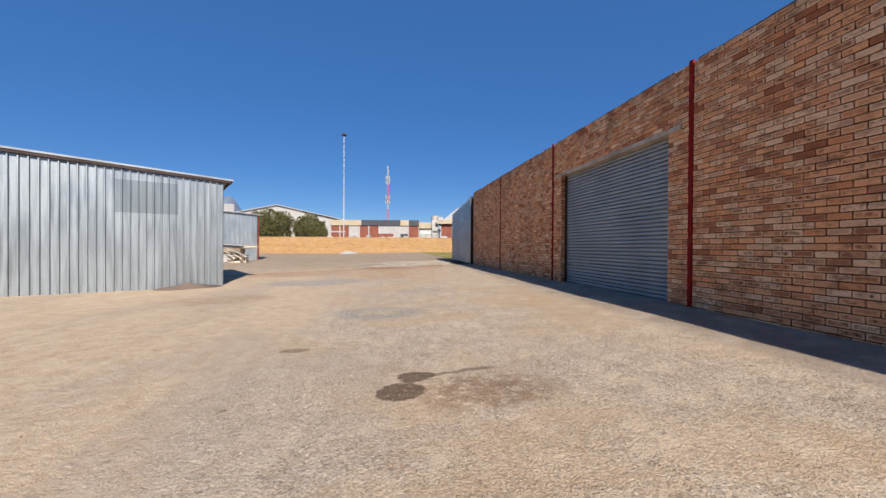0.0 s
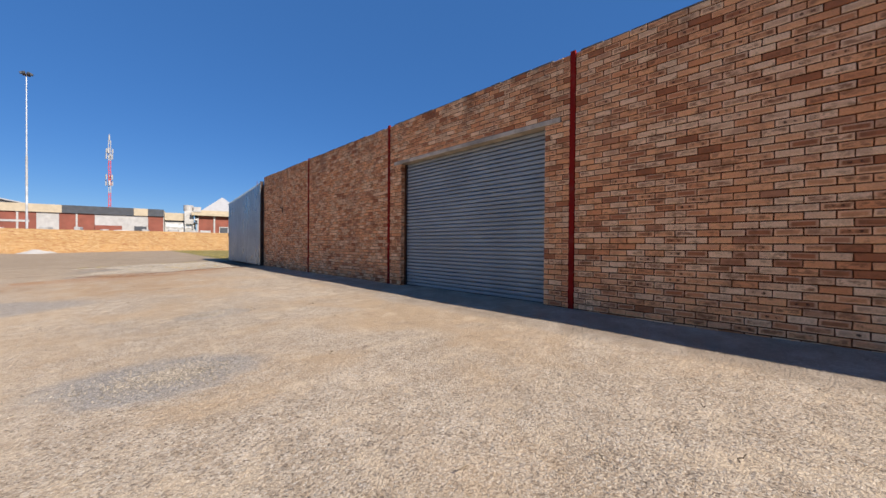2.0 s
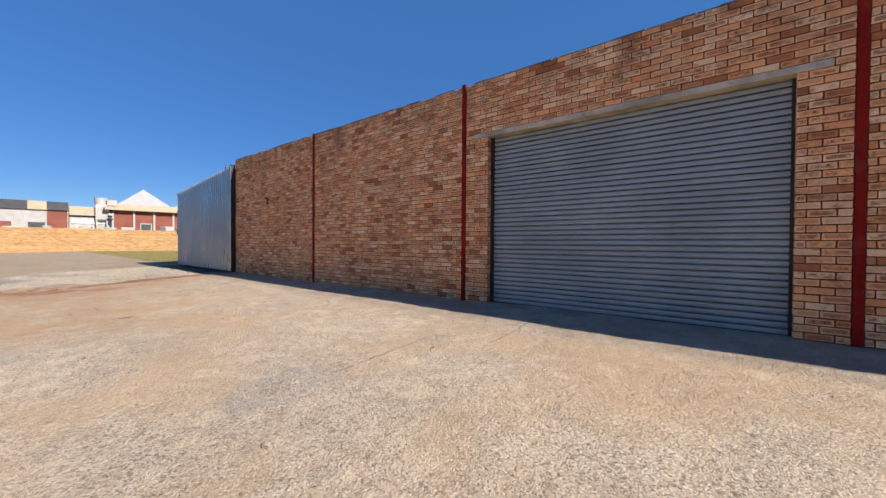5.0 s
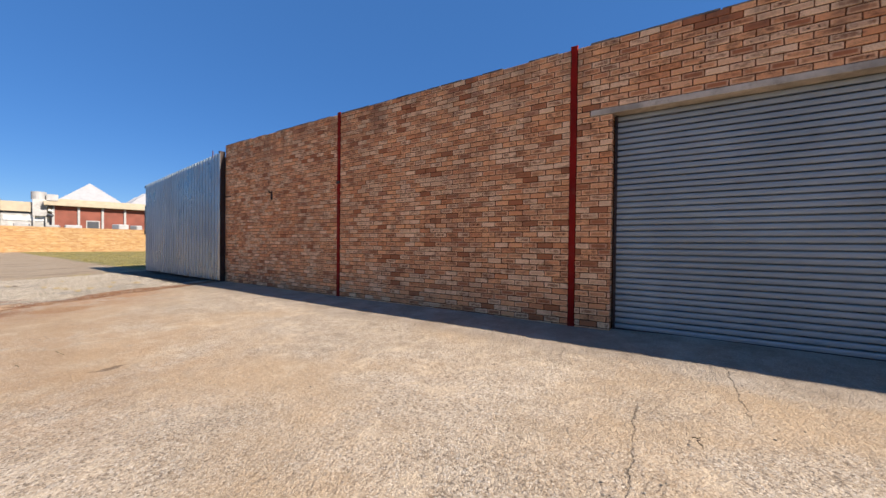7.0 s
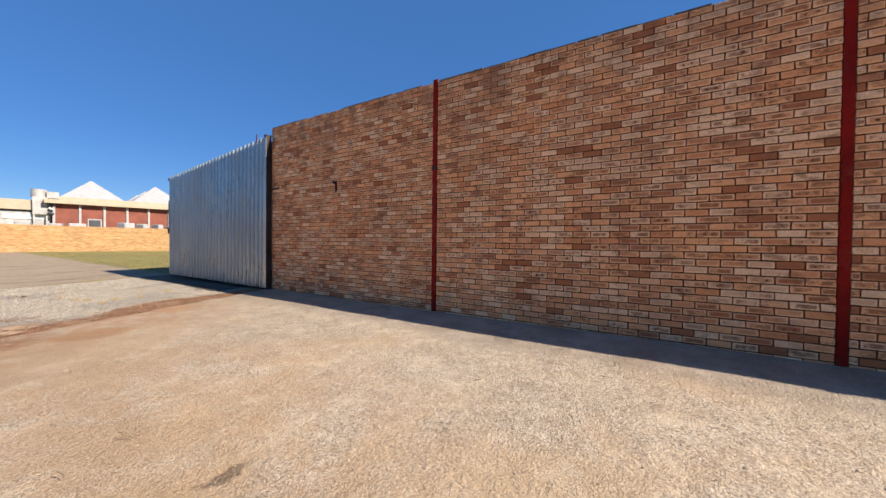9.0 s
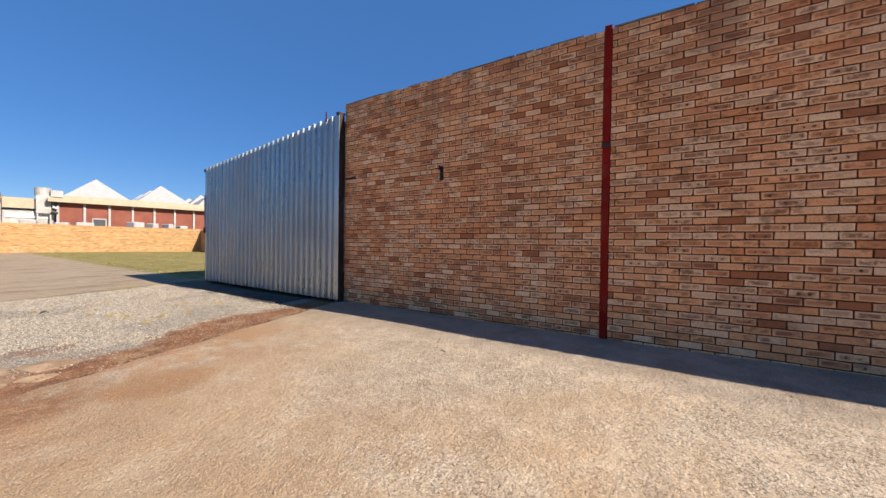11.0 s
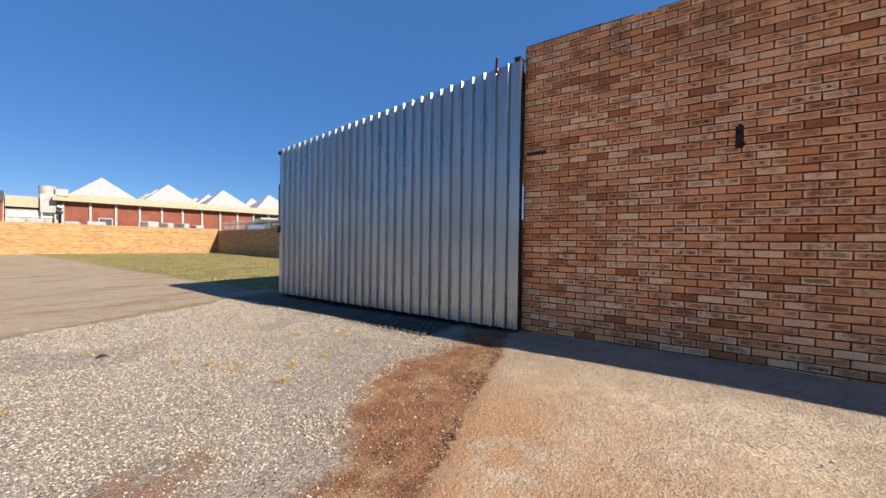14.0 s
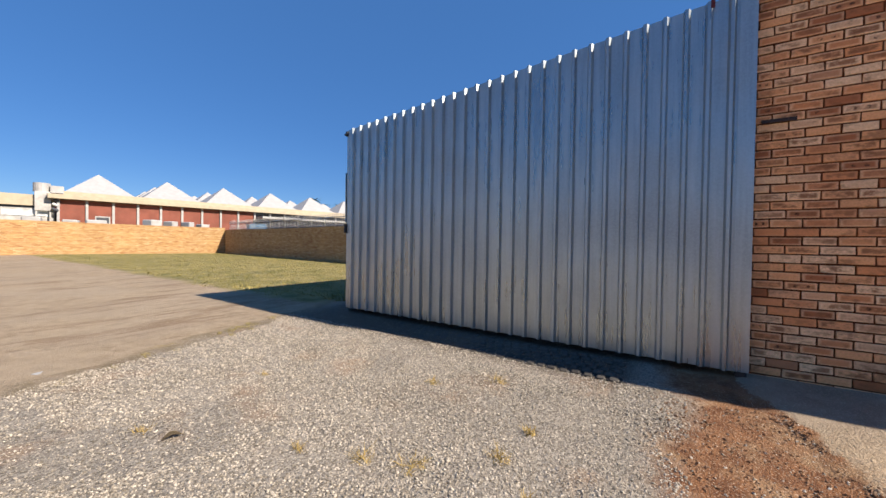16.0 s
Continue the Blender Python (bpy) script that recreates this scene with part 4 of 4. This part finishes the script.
hill = bmesh.new()
bmesh.ops.create_grid(hill, x_segments=60, y_segments=20, size=1)
for v in hill.verts:
    x, y = v.co.x * 260, v.co.y * 200
    h = 96 * math.exp(-(x / 55) ** 2 - (y / 90) ** 2) + 25 * math.exp(-(x / 160) ** 2) * math.exp(-(y / 120) ** 2)
    v.co = (x, y, h * (0.93 + 0.14 * noise.noise((x * 0.03, y * 0.03, 0))) - 3)
for f in hill.faces:
    f.smooth = True
hill_ob = part("backdrop", hill, M_HILL)
hill_ob.matrix_world = pose(-352, 900, 0)
tagged(hill_ob, "hazy blue-grey rocky hill on the horizon", "hill", kind="structure")


# ---- trees ----
def leafy(bm, centre, radius, count, size, rng):
    """Clumps of small leaves on a lumpy shell, with gaps."""
    c = Vector(centre)
    for _ in range(count):
        d = Vector((rng.gauss(0, 1), rng.gauss(0, 1), rng.gauss(0, 1))).normalized()
        k = 0.82 + 0.3 * noise.noise(d * 2.3 + c) + 0.14 * rng.random()
        if rng.random() < 0.25:
            k *= rng.random()
        p = c + Vector((d.x * radius[0], d.y * radius[1], d.z * radius[2])) * k
        if p.z < 0.4:
            continue
        q = Euler((rng.random() * 6, rng.random() * 6, rng.random() * 6)).to_matrix()
        s = size * rng.uniform(0.6, 1.4)
        vs = [bm.verts.new(p + q @ Vector(w)) for w in ((-s, 0, 0), (0, -s * 0.45, s * 0.1), (s, 0, 0), (0, s * 0.45, s * 0.1))]
        bm.faces.new(vs)


def tree(x, y, rx, top, seed, label):
    rng = random.Random(seed)
    z0 = ground_z(x, y)
    t = thing("tree", label, "tree", pose(x, y, z0), "trees behind the wall")
    bm = bmesh.new()
    rod(bm, (0, 0, -0.2), (0.1, 0, top * 0.4), 0.28, 0.18, 9)
    for i in range(7):
        a = i * 0.9 + seed
        rod(bm, (0.1, 0, top * rng.uniform(0.2, 0.4)), (rx * 0.7 * math.cos(a), rx * 0.7 * math.sin(a), top * rng.uniform(0.5, 0.8)), 0.11, 0.03, 6)
    part("trunk", bm, M_BARK, t)
    bm = bmesh.new()
    leafy(bm, (0, 0, top * 0.55), (rx, rx * 0.9, top * 0.46), 9000, 0.15, rng)
    for i in range(7):
        a = i * 0.9
        leafy(bm, (rx * 0.55 * math.cos(a), rx * 0.5 * math.sin(a), top * rng.uniform(0.42, 0.72)), (rx * 0.5, rx * 0.5, top * 0.25), 1400, 0.13, rng)
    part("crown", bm, M_LEAF, t)


tree(-20.8, 75, 3.7, 8.2, 3, "dense round olive-green tree behind the boundary wall")
tree(-13.9, 75, 3.2, 7.1, 8, "rounded olive-green bushy tree behind the boundary wall")
tree(-24.6, 79, 2.6, 7.9, 5, "dark olive-green tree half hidden by the far shed")


def palm(x, y, top, seed):
    rng = random.Random(seed)
    t = thing("palm_tree", "distant dark palm tree behind the factory", "palm tree", pose(x, y, 0), "distant palms")
    bm = bmesh.new()
    rod(bm, (0, 0, 0), (0.3, 0, top - 1), 0.3, 0.2, 8)
    part("trunk", bm, M_BARK, t)
    bm = bmesh.new()
    for i in range(26):
        a, up = rng.random() * 6.28, rng.uniform(-0.4, 0.9)
        prev = Vector((0.3, 0, top - 1))
        for j in range(6):
            nxt = prev + Vector((math.cos(a) * 0.42, math.sin(a) * 0.42, (up - j * 0.24) * 0.42))
            side = Vector((-math.sin(a), math.cos(a), 0)) * (0.22 - 0.03 * j)
            bm.faces.new([bm.verts.new(prev - side), bm.verts.new(nxt - side), bm.verts.new(nxt + side), bm.verts.new(prev + side)])
            prev = nxt
    part("fronds", bm, M_PALM, t)


for i, (x, y, top) in enumerate(((80, 126, 16.5), (84, 126, 15), (92, 128, 15.5))):
    palm(x, y, top, i)

# ---- things behind the boundary wall ----
for i, s in enumerate((38.3, 36.6, 33.0, 30.4, 28.2, 26.8, 24.4, 21.6, 19.6, 18.2, 14.6, 13.3, 12.0, 10.8)):
    p = Vector((CX, CY)) + LEFT * (s - 10) + Vector((0.3, 3.0))
    w = random.uniform(0.25, 0.6)
    bag = boxes("bulk_bag", M_CONC if i % 3 else M_WHITE, None, ((-w, -0.5, 0), (w, 0.5, random.uniform(2.5, 2.85))), bevel=0.06)
    bag.matrix_world = pose(p.x, p.y, ground_z(p.x, p.y), 0, 0, random.uniform(-25, 25))
    tagged(bag, "pale tall bulk bag standing behind the boundary wall", "bulk bag", "bulk bags behind the wall")

skip = thing("waste_skip", "blue steel waste skip in the factory yard", "skip", FM @ pose(27, -8, 0))
skip_body = boxes("skip_body", M_BLUE, skip, ((-1.6, -0.9, 0.0), (1.6, 0.9, 4.9)), bevel=0.06)
boxes("skip_rim", M_BLUE, skip_body, ((-1.68, -0.98, 4.9), (1.68, 0.98, 5.0)))

fence = thing("palisade_fence", "pale steel palisade fence above the side boundary wall", "fence", pose(CX + 0.5, CY + 0.3, 0.28, 0, 0, -90 - 7.1))
bm = bmesh.new()
for x, z in ((-0.03, 0), (0.03, 0), (0.03, 3.12), (0, 3.22), (-0.03, 3.12)):
    for y in (0, 0.012):
        bm.verts.new((x, y, z))
bmesh.ops.convex_hull(bm, input=list(bm.verts))
PALE = mesh_of("pale", bm, M_WHITE)
for i in range(90):
    p = new("pale", PALE)
    p.parent = fence
    p.matrix_basis = pose(0.2 + i * 0.2, 0, random.uniform(-0.02, 0.02))
for z in (2.45, 2.95):
    boxes("rail", M_GALV, fence, ((0, 0.014, z), (18.4, 0.05, z + 0.05)))

# ---- twigs, loose stones ----
def twig(x, y, length, turn, seed):
    rng = random.Random(seed)
    bm = bmesh.new()
    a = Vector((0, 0, 0.006))
    for j in range(5):
        b = a + Vector((length / 5, rng.uniform(-0.02, 0.02), rng.uniform(-0.002, 0.012)))
        rod(bm, a, b, 0.004, 0.003, 5)
        a = b
    ob = part("twig", bm, M_GRASSY)
    ob.matrix_world = pose(x, y, ground_z(x, y) + 0.012, 0, 0, turn)
    tagged(ob, "dry brown twig lying on the concrete", "twig", "scattered twigs")


for i in range(20):
    twig(random.uniform(-1.2, 3.9), random.uniform(2.2, 18.5), random.uniform(0.03, 0.09), random.uniform(0, 360), i)


def stones(name, label, count, place, lo, hi, seed, material, flat=0.6):
    """Loose stones as one joined mesh: each a squashed, skewed octahedron."""
    rng = random.Random(seed)
    verts, faces = [], []
    base = ((1, 0, 0), (-1, 0, 0), (0, 1, 0), (0, -1, 0), (0, 0, 1), (0, 0, -1))
    tri = ((0, 2, 4), (2, 1, 4), (1, 3, 4), (3, 0, 4), (2, 0, 5), (1, 2, 5), (3, 1, 5), (0, 3, 5))
    while len(faces) < 8 * count:
        spot = place(rng)
        if spot is None:
            continue
        x, y = spot
        s = lo + (hi - lo) * rng.random() ** 2
        q = Euler((rng.uniform(-0.5, 0.5), rng.uniform(-0.5, 0.5), rng.random() * 6.3)).to_matrix()
        z = ground_z(x, y) + 0.028 * noise.noise((x * 0.45, y * 0.45, 0)) - (0.03 * smooth01(-0.02, 0.1, edge_of_slab(x, y)) * smooth01(27, 22, y))
        k = len(verts)
        for b in base:
            w = q @ Vector((b[0] * s * rng.uniform(0.7, 1.3), b[1] * s * rng.uniform(0.6, 1.1), b[2] * s * flat * rng.uniform(0.7, 1.2)))
            verts.append((x + w.x, y + w.y, z + w.z + s * 0.25))
        faces += [(k + a, k + b, k + c) for a, b, c in tri]
    me = bpy.data.meshes.new(name)
    me.from_pydata(verts, [], faces)
    me.materials.append(material)
    return tagged(new(name, me), label, "gravel", kind="stuff")


def in_gravel(rng):
    x, y = rng.uniform(-1.8, 4.2), rng.uniform(19.2, 27.2)
    e = edge_of_slab(x, y)
    ragged = 0.62 + 0.5 * math.exp(-((x - 2.7) / 0.8) ** 2) + 0.22 * noise.noise((x * 1.3, y * 1.3, 5)) + 0.25 * noise.noise((x * 4, y * 4, 5))
    if e < ragged and rng.random() > 0.02 or e < 0.1 or y - 0.3 * x > 26.0 + 0.4 * noise.noise((x, y, 1)):
        return None
    if x + 1.6 * noise.noise((x * 0.7, y * 0.7, 4)) < -0.9 + 1.2 * rng.random():
        return None
    if (x < 1.05 and y < 20.95 or math.hypot(x - 0.75, (y - 21.35) * 1.4) < 0.33) and rng.random() > 0.22:
        return None
    if noise.noise((x * 0.8, y * 0.8, 9)) > 0.28 and rng.random() > 0.35:
        return None
    return x, y


def in_patches(rng):
    cx, cy, rx, ry = rng.choice(((-0.05, 6.6, 0.85, 0.6), (-0.05, 6.6, 0.7, 0.5), (-0.05, 6.6, 0.8, 0.55), (0.9, 9.5, 0.6, 0.3), (-0.6, 3.0, 0.9, 1.3)))
    a, r = rng.random() * 6.283, abs(rng.gauss(0, 0.55))
    return cx + rx * r * math.cos(a), cy + ry * r * math.sin(a)


stones("gravel_bed", "pale grey crushed-stone bed between slab and packed earth", 76000, in_gravel, 0.0045, 0.013, 1, M_PEBBLE)
stones("gravel_patch", "patches of loose grey stone on the concrete", 5200, in_patches, 0.004, 0.013, 2, M_GRIT)
stones("loose_grit", "loose grit scattered over the yard", 3200, lambda r: (r.uniform(-5, 4.6), r.uniform(1.2, 19)), 0.004, 0.012, 3, M_GRIT)


def in_earth(rng):
    x = rng.uniform(0.4, 4.1)
    e = rng.uniform(0.03, 1.0) if rng.random() < 0.72 else abs(rng.gauss(0.05, 0.04))
    if noise.noise((x * 2.2, e * 3, 6)) < -0.15:
        return None
    return x, 19.52 + 0.29 * x + e


stones("earth_clods", "crumbly red-brown clods and bits of stone in the earth strip", 3200, in_earth, 0.003, 0.014, 8, M_CLOD, 0.7)
stones("earth_pebbles", "pale bits of crushed stone trodden into the red earth", 500, in_earth, 0.005, 0.014, 9, M_PEBBLE)


def turf():
    rng = random.Random(11)
    verts, faces = [], []
    while len(faces) < 26000:
        x, y = rng.uniform(4.9, 16.5), 27.5 + 28.5 * rng.random() ** 1.6
        if x < 4.9 + 0.02 * (y - 30) + 0.8 * noise.noise((x, y * 0.6, 2)) + 0.3 or x > 17.3 - (56.5 - y) * 0.125:
            continue
        z = ground_z(x, y) - 0.01
        a, h = rng.random() * 6.283, rng.uniform(0.015, 0.045)
        dx, dy = math.cos(a) * 0.02, math.sin(a) * 0.02
        lx, ly = rng.uniform(-0.05, 0.05), rng.uniform(-0.05, 0.05)
        k = len(verts)
        verts += [(x - dx, y - dy, z), (x + dx, y + dy, z), (x + lx, y + ly, z + h)]
        faces.append((k, k + 1, k + 2))
    me = bpy.data.meshes.new("turf")
    me.from_pydata(verts, [], faces)
    me.materials.append(M_TURF)
    tagged(new("turf", me), "short yellow-green grass beyond the sheet-metal shed", "grass", kind="stuff")


turf()



def tuft(x, y, r, seed, name, label, material):
    rng = random.Random(seed)
    bm = bmesh.new()
    for _ in range(70):
        a, q = rng.random() * 6.283, r * rng.random()
        p = Vector((q * math.cos(a), q * math.sin(a), 0))
        tip = p + Vector((rng.gauss(0, r * 0.5), rng.gauss(0, r * 0.5), rng.uniform(0.02, 0.07)))
        side = Vector((-math.sin(a), math.cos(a), 0)) * 0.003
        bm.faces.new([bm.verts.new(p - side), bm.verts.new(p + side), bm.verts.new(tip)])
    ob = part(name, bm, material)
    ob.matrix_world = pose(x, y, ground_z(x, y) - 0.03)
    tagged(ob, label, "grass tuft", "tufts in the gravel")


M_STRAW = leaf_material("straw", (0.30, 0.20, 0.05), (0.50, 0.36, 0.13))
for i, (x, y) in enumerate(((2.05, 22.05), (2.35, 22.35), (2.75, 22.3), (3.1, 23.4), (1.2, 24.6), (2.3, 24.9), (3.5, 22.9), (0.4, 23.2), (1.7, 23.5))):
    tuft(x, y, random.uniform(0.05, 0.1), i, "grass_tuft", "small dry yellow grass tuft growing through gravel", M_STRAW)
for i in range(34):
    x = random.uniform(-1.4, 3.9)
    tuft(x, 26.0 + 0.3 * x + random.uniform(-0.25, 0.2), random.uniform(0.05, 0.12), 60 + i, "grass_tuft", "low dull weed along the edge of the gravel", M_TURF)

def leaf(x, y, seed):
    rng = random.Random(seed)
    bm = bmesh.new()
    prev = None
    for i in range(7):
        t = i / 6
        w = 0.05 * math.sin(math.pi * min(1, t + 0.08)) + 0.003
        lift = 0.03 * math.sin(3 * t) + 0.012
        row = [bm.verts.new((0.2 * t, -w, lift + 0.6 * w)), bm.verts.new((0.2 * t, 0, lift)), bm.verts.new((0.2 * t, w, lift + 0.6 * w))]
        if prev:
            for k in range(2):
                bm.faces.new((prev[k], row[k], row[k + 1], prev[k + 1]))
        prev = row
    bmesh.ops.solidify(bm, geom=list(bm.faces), thickness=0.002)
    ob = part("dry_leaf", bm, M_GRASSY)
    ob.matrix_world = pose(x, y, ground_z(x, y) - 0.02, 0, 0, rng.uniform(0, 360)) @ Matrix.Scale(0.65, 4)
    tagged(ob, "curled dry brown leaf lying on the gravel", "leaf")


leaf(1.23, 24.34, 2)
bm = bmesh.new()
box(bm, (-0.05, -0.035, 0), (0.05, 0.035, 0.012), bevel=0.004)
litter = part("paper_scrap", bm, M_WHITE)
litter.matrix_world = pose(1.05, 26.72, ground_z(1.05, 26.72) + 0.004, 4, 3, 30)
tagged(litter, "small white scrap of paper on packed earth", "litter")
tuft(1.86, 23.08, 0.1, 90, "grass_tuft", "small dry yellow grass tuft growing through gravel", M_STRAW)
tuft(1.98, 22.77, 0.11, 91, "grass_tuft", "small dry yellow grass tuft growing through gravel", M_STRAW)

def slab_fragment(x, y, rx, ry, turn, seed):
    """An irregular flat piece of broken concrete with worn upper edges."""
    r = random.Random(seed)
    bm = bmesh.new()
    n = 34
    corner = [r.uniform(0.8, 1.1) for _ in range(7)]
    rings = []
    for z, inset in ((-0.05, 1.0), (0.008, 1.0), (0.014, 0.965), (0.015, 0.6)):
        ring = []
        for i in range(n):
            a = 2 * math.pi * i / n
            u = 7 * i / n
            k = corner[int(u) % 7] * (1 - u % 1) + corner[(int(u) + 1) % 7] * (u % 1)
            k *= inset * (math.cos(a) ** 4 + math.sin(a) ** 4) ** -0.25 + 0.14 * noise.noise((4 * math.cos(a), 4 * math.sin(a), seed)) + 0.07 * noise.noise((9 * math.cos(a), 9 * math.sin(a), seed))
            ring.append(bm.verts.new((rx * k * math.cos(a), ry * k * math.sin(a), z + 0.004 * noise.noise((5 * math.cos(a), 5 * math.sin(a), seed + z * 40)))))
        rings.append(ring)
    for lo, hi in zip(rings, rings[1:]):
        for i in range(n):
            bm.faces.new((lo[i], lo[(i + 1) % n], hi[(i + 1) % n], hi[i]))
    bm.faces.new(rings[-1])
    ob = part("slab_fragment", bm, M_TAN)
    ob.matrix_world = pose(x, y, ground_z(x, y) + 0.028 * noise.noise((x * 0.45, y * 0.45, 0)) - 0.038, 0, 0, turn)
    tagged(ob, "flat broken piece of tan concrete slab in red earth", "slab fragment", "broken slab pieces")


for i, (x, y, rx, ry, turn) in enumerate(((0.70, 20.56, 0.21, 0.21, 20), (0.30, 20.66, 0.14, 0.2, 8), (-0.06, 20.72, 0.17, 0.2, -10), (0.20, 20.16, 0.17, 0.2, 25), (0.55, 20.12, 0.13, 0.13, 40), (-0.22, 20.25, 0.19, 0.2, 60), (-0.5, 20.7, 0.22, 0.2, 15), (0.02, 19.75, 0.16, 0.16, 35))):
    slab_fragment(x, y, rx, ry, turn, i)

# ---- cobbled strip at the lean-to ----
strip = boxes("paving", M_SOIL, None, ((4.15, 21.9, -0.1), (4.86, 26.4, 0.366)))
tagged(strip, "dark strip of small paving stones along the sheet-metal shed", "paving", kind="structure")
bm = bmesh.new()
box(bm, (-0.055, -0.05, -0.03), (0.055, 0.05, 0.022), bevel=0.014)
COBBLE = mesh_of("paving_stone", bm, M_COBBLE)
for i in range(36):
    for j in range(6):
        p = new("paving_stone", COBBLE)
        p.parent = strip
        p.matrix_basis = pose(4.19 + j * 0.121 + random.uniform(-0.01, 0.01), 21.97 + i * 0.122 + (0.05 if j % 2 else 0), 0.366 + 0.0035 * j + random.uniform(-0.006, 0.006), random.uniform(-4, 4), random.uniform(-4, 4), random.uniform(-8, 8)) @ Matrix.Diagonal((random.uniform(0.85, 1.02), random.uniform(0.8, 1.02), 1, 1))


# ---- bricks of the wall ----
def brick_rows():
    """Every brick of the wall's outer face: middle y, middle z, length."""
    stops = [-6.0] + [j for j in JOINTS if j > -6] + [WALL_END + 0.045]
    rows = 48
    for r in range(rows):
        zc = WALL_LOW + (r + 0.5) * COURSE
        for a, b in zip(stops, stops[1:]):
            a, b = a + 0.046, b - 0.046
            y = a + (-BRICK / 2 if r % 2 else 0.0)
            while y < b - 0.02:
                lo, hi = max(a, y), min(b, y + BRICK)
                y += BRICK
                if zc - COURSE / 2 < DOOR_TOP + 0.084 and zc + COURSE / 2 > DOOR_TOP + 0.01 and hi > 5.73 and lo < 10.43:
                    if lo < 5.73 - 0.05:
                        hi = 5.725
                    elif hi > 10.43 + 0.05:
                        lo = 10.435
                    else:
                        continue
                if zc < DOOR_TOP and hi > DOOR_A and lo < DOOR_B:
                    if lo < DOOR_A - 0.04:
                        hi = DOOR_A + 0.006
                    elif hi > DOOR_B + 0.04:
                        lo = DOOR_B - 0.006
                    else:
                        continue
                if hi - lo > 0.03:
                    yield (lo + hi) / 2, zc, hi - lo


def brick_verts(length, height=COURSE - 0.015, jitter=None):
    """A brick face: back rim, arris, and a slightly smaller front. Front looks to -x."""
    out = []
    for x, inset in ((0.014, 0), (0.0035, 0), (0, 0.0045)):
        for sy, sz in ((-1, -1), (1, -1), (1, 1), (-1, 1)):
            j = (jitter.uniform(-0.0042, 0.0042), jitter.uniform(-0.0034, 0.0034)) if jitter else (0, 0)
            out.append((x, sy * (length / 2 - inset) + j[0], sz * (height / 2 - inset) + j[1]))
    return out


BRICK_FACES = [(8, 11, 10, 9)] + [(a + i, a + 4 + i, a + 4 + (i + 1) % 4, a + (i + 1) % 4) for a in (0, 4) for i in range(4)]


def brick_mesh(name, items):
    """items: (matrix, length, jitter) of bricks, joined, each face with its own 0..1 map."""
    verts, faces, sizes = [], [], []
    for m, length, jitter in items:
        k = len(verts)
        verts += [tuple(m @ Vector(v)) for v in brick_verts(length, jitter=jitter)]
        faces += [tuple(k + i for i in f) for f in BRICK_FACES]
        sizes.append(length)
    me = bpy.data.meshes.new(name)
    me.from_pydata(verts, [], faces)
    uv = me.uv_layers.new(name="UVMap")
    unit = []
    for length in sizes:
        flat = brick_verts(length)
        for f in BRICK_FACES:
            for i in f:
                unit += [flat[i][1] / length + 0.5, flat[i][2] / (COURSE - 0.015) + 0.5]
    uv.data.foreach_set("uv", unit)
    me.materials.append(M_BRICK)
    return me


rng = random.Random(4)
near, rest = [], []
full = BRICK - 0.0145
for y, z, length in brick_rows():
    m = pose(WALL_X + rng.uniform(-0.0025, 0.0025), y, z, rng.uniform(-0.7, 0.7), rng.uniform(-0.9, 0.9), rng.uniform(-0.6, 0.6))
    if abs(length - BRICK) < 1e-4 and 17.6 < y < 20.8 and 0.55 < z < 2.6 and len(near) < 300:
        near.append(m)
    else:
        rest.append((m, length - 0.0145, rng))
# bricks of the door's reveals
for r in range(48):
    zc = WALL_LOW + (r + 0.5) * COURSE
    if zc > DOOR_TOP - 0.03:
        break
    for y, turn in ((DOOR_B - 0.004, 90), (DOOR_A + 0.004, -90)):
        rest.append((pose(WALL_X + 0.065, y, zc, 0, 0, turn), 0.10, rng))
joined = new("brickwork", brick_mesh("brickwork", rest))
joined.parent = wall
tagged(joined, "rustic brown face bricks laid in stretcher bond", kind="stuff")
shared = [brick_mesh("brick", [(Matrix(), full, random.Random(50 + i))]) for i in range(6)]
for i, m in enumerate(near):
    b = new("brick", shared[i % 6])
    b.parent = wall
    b.matrix_basis = m
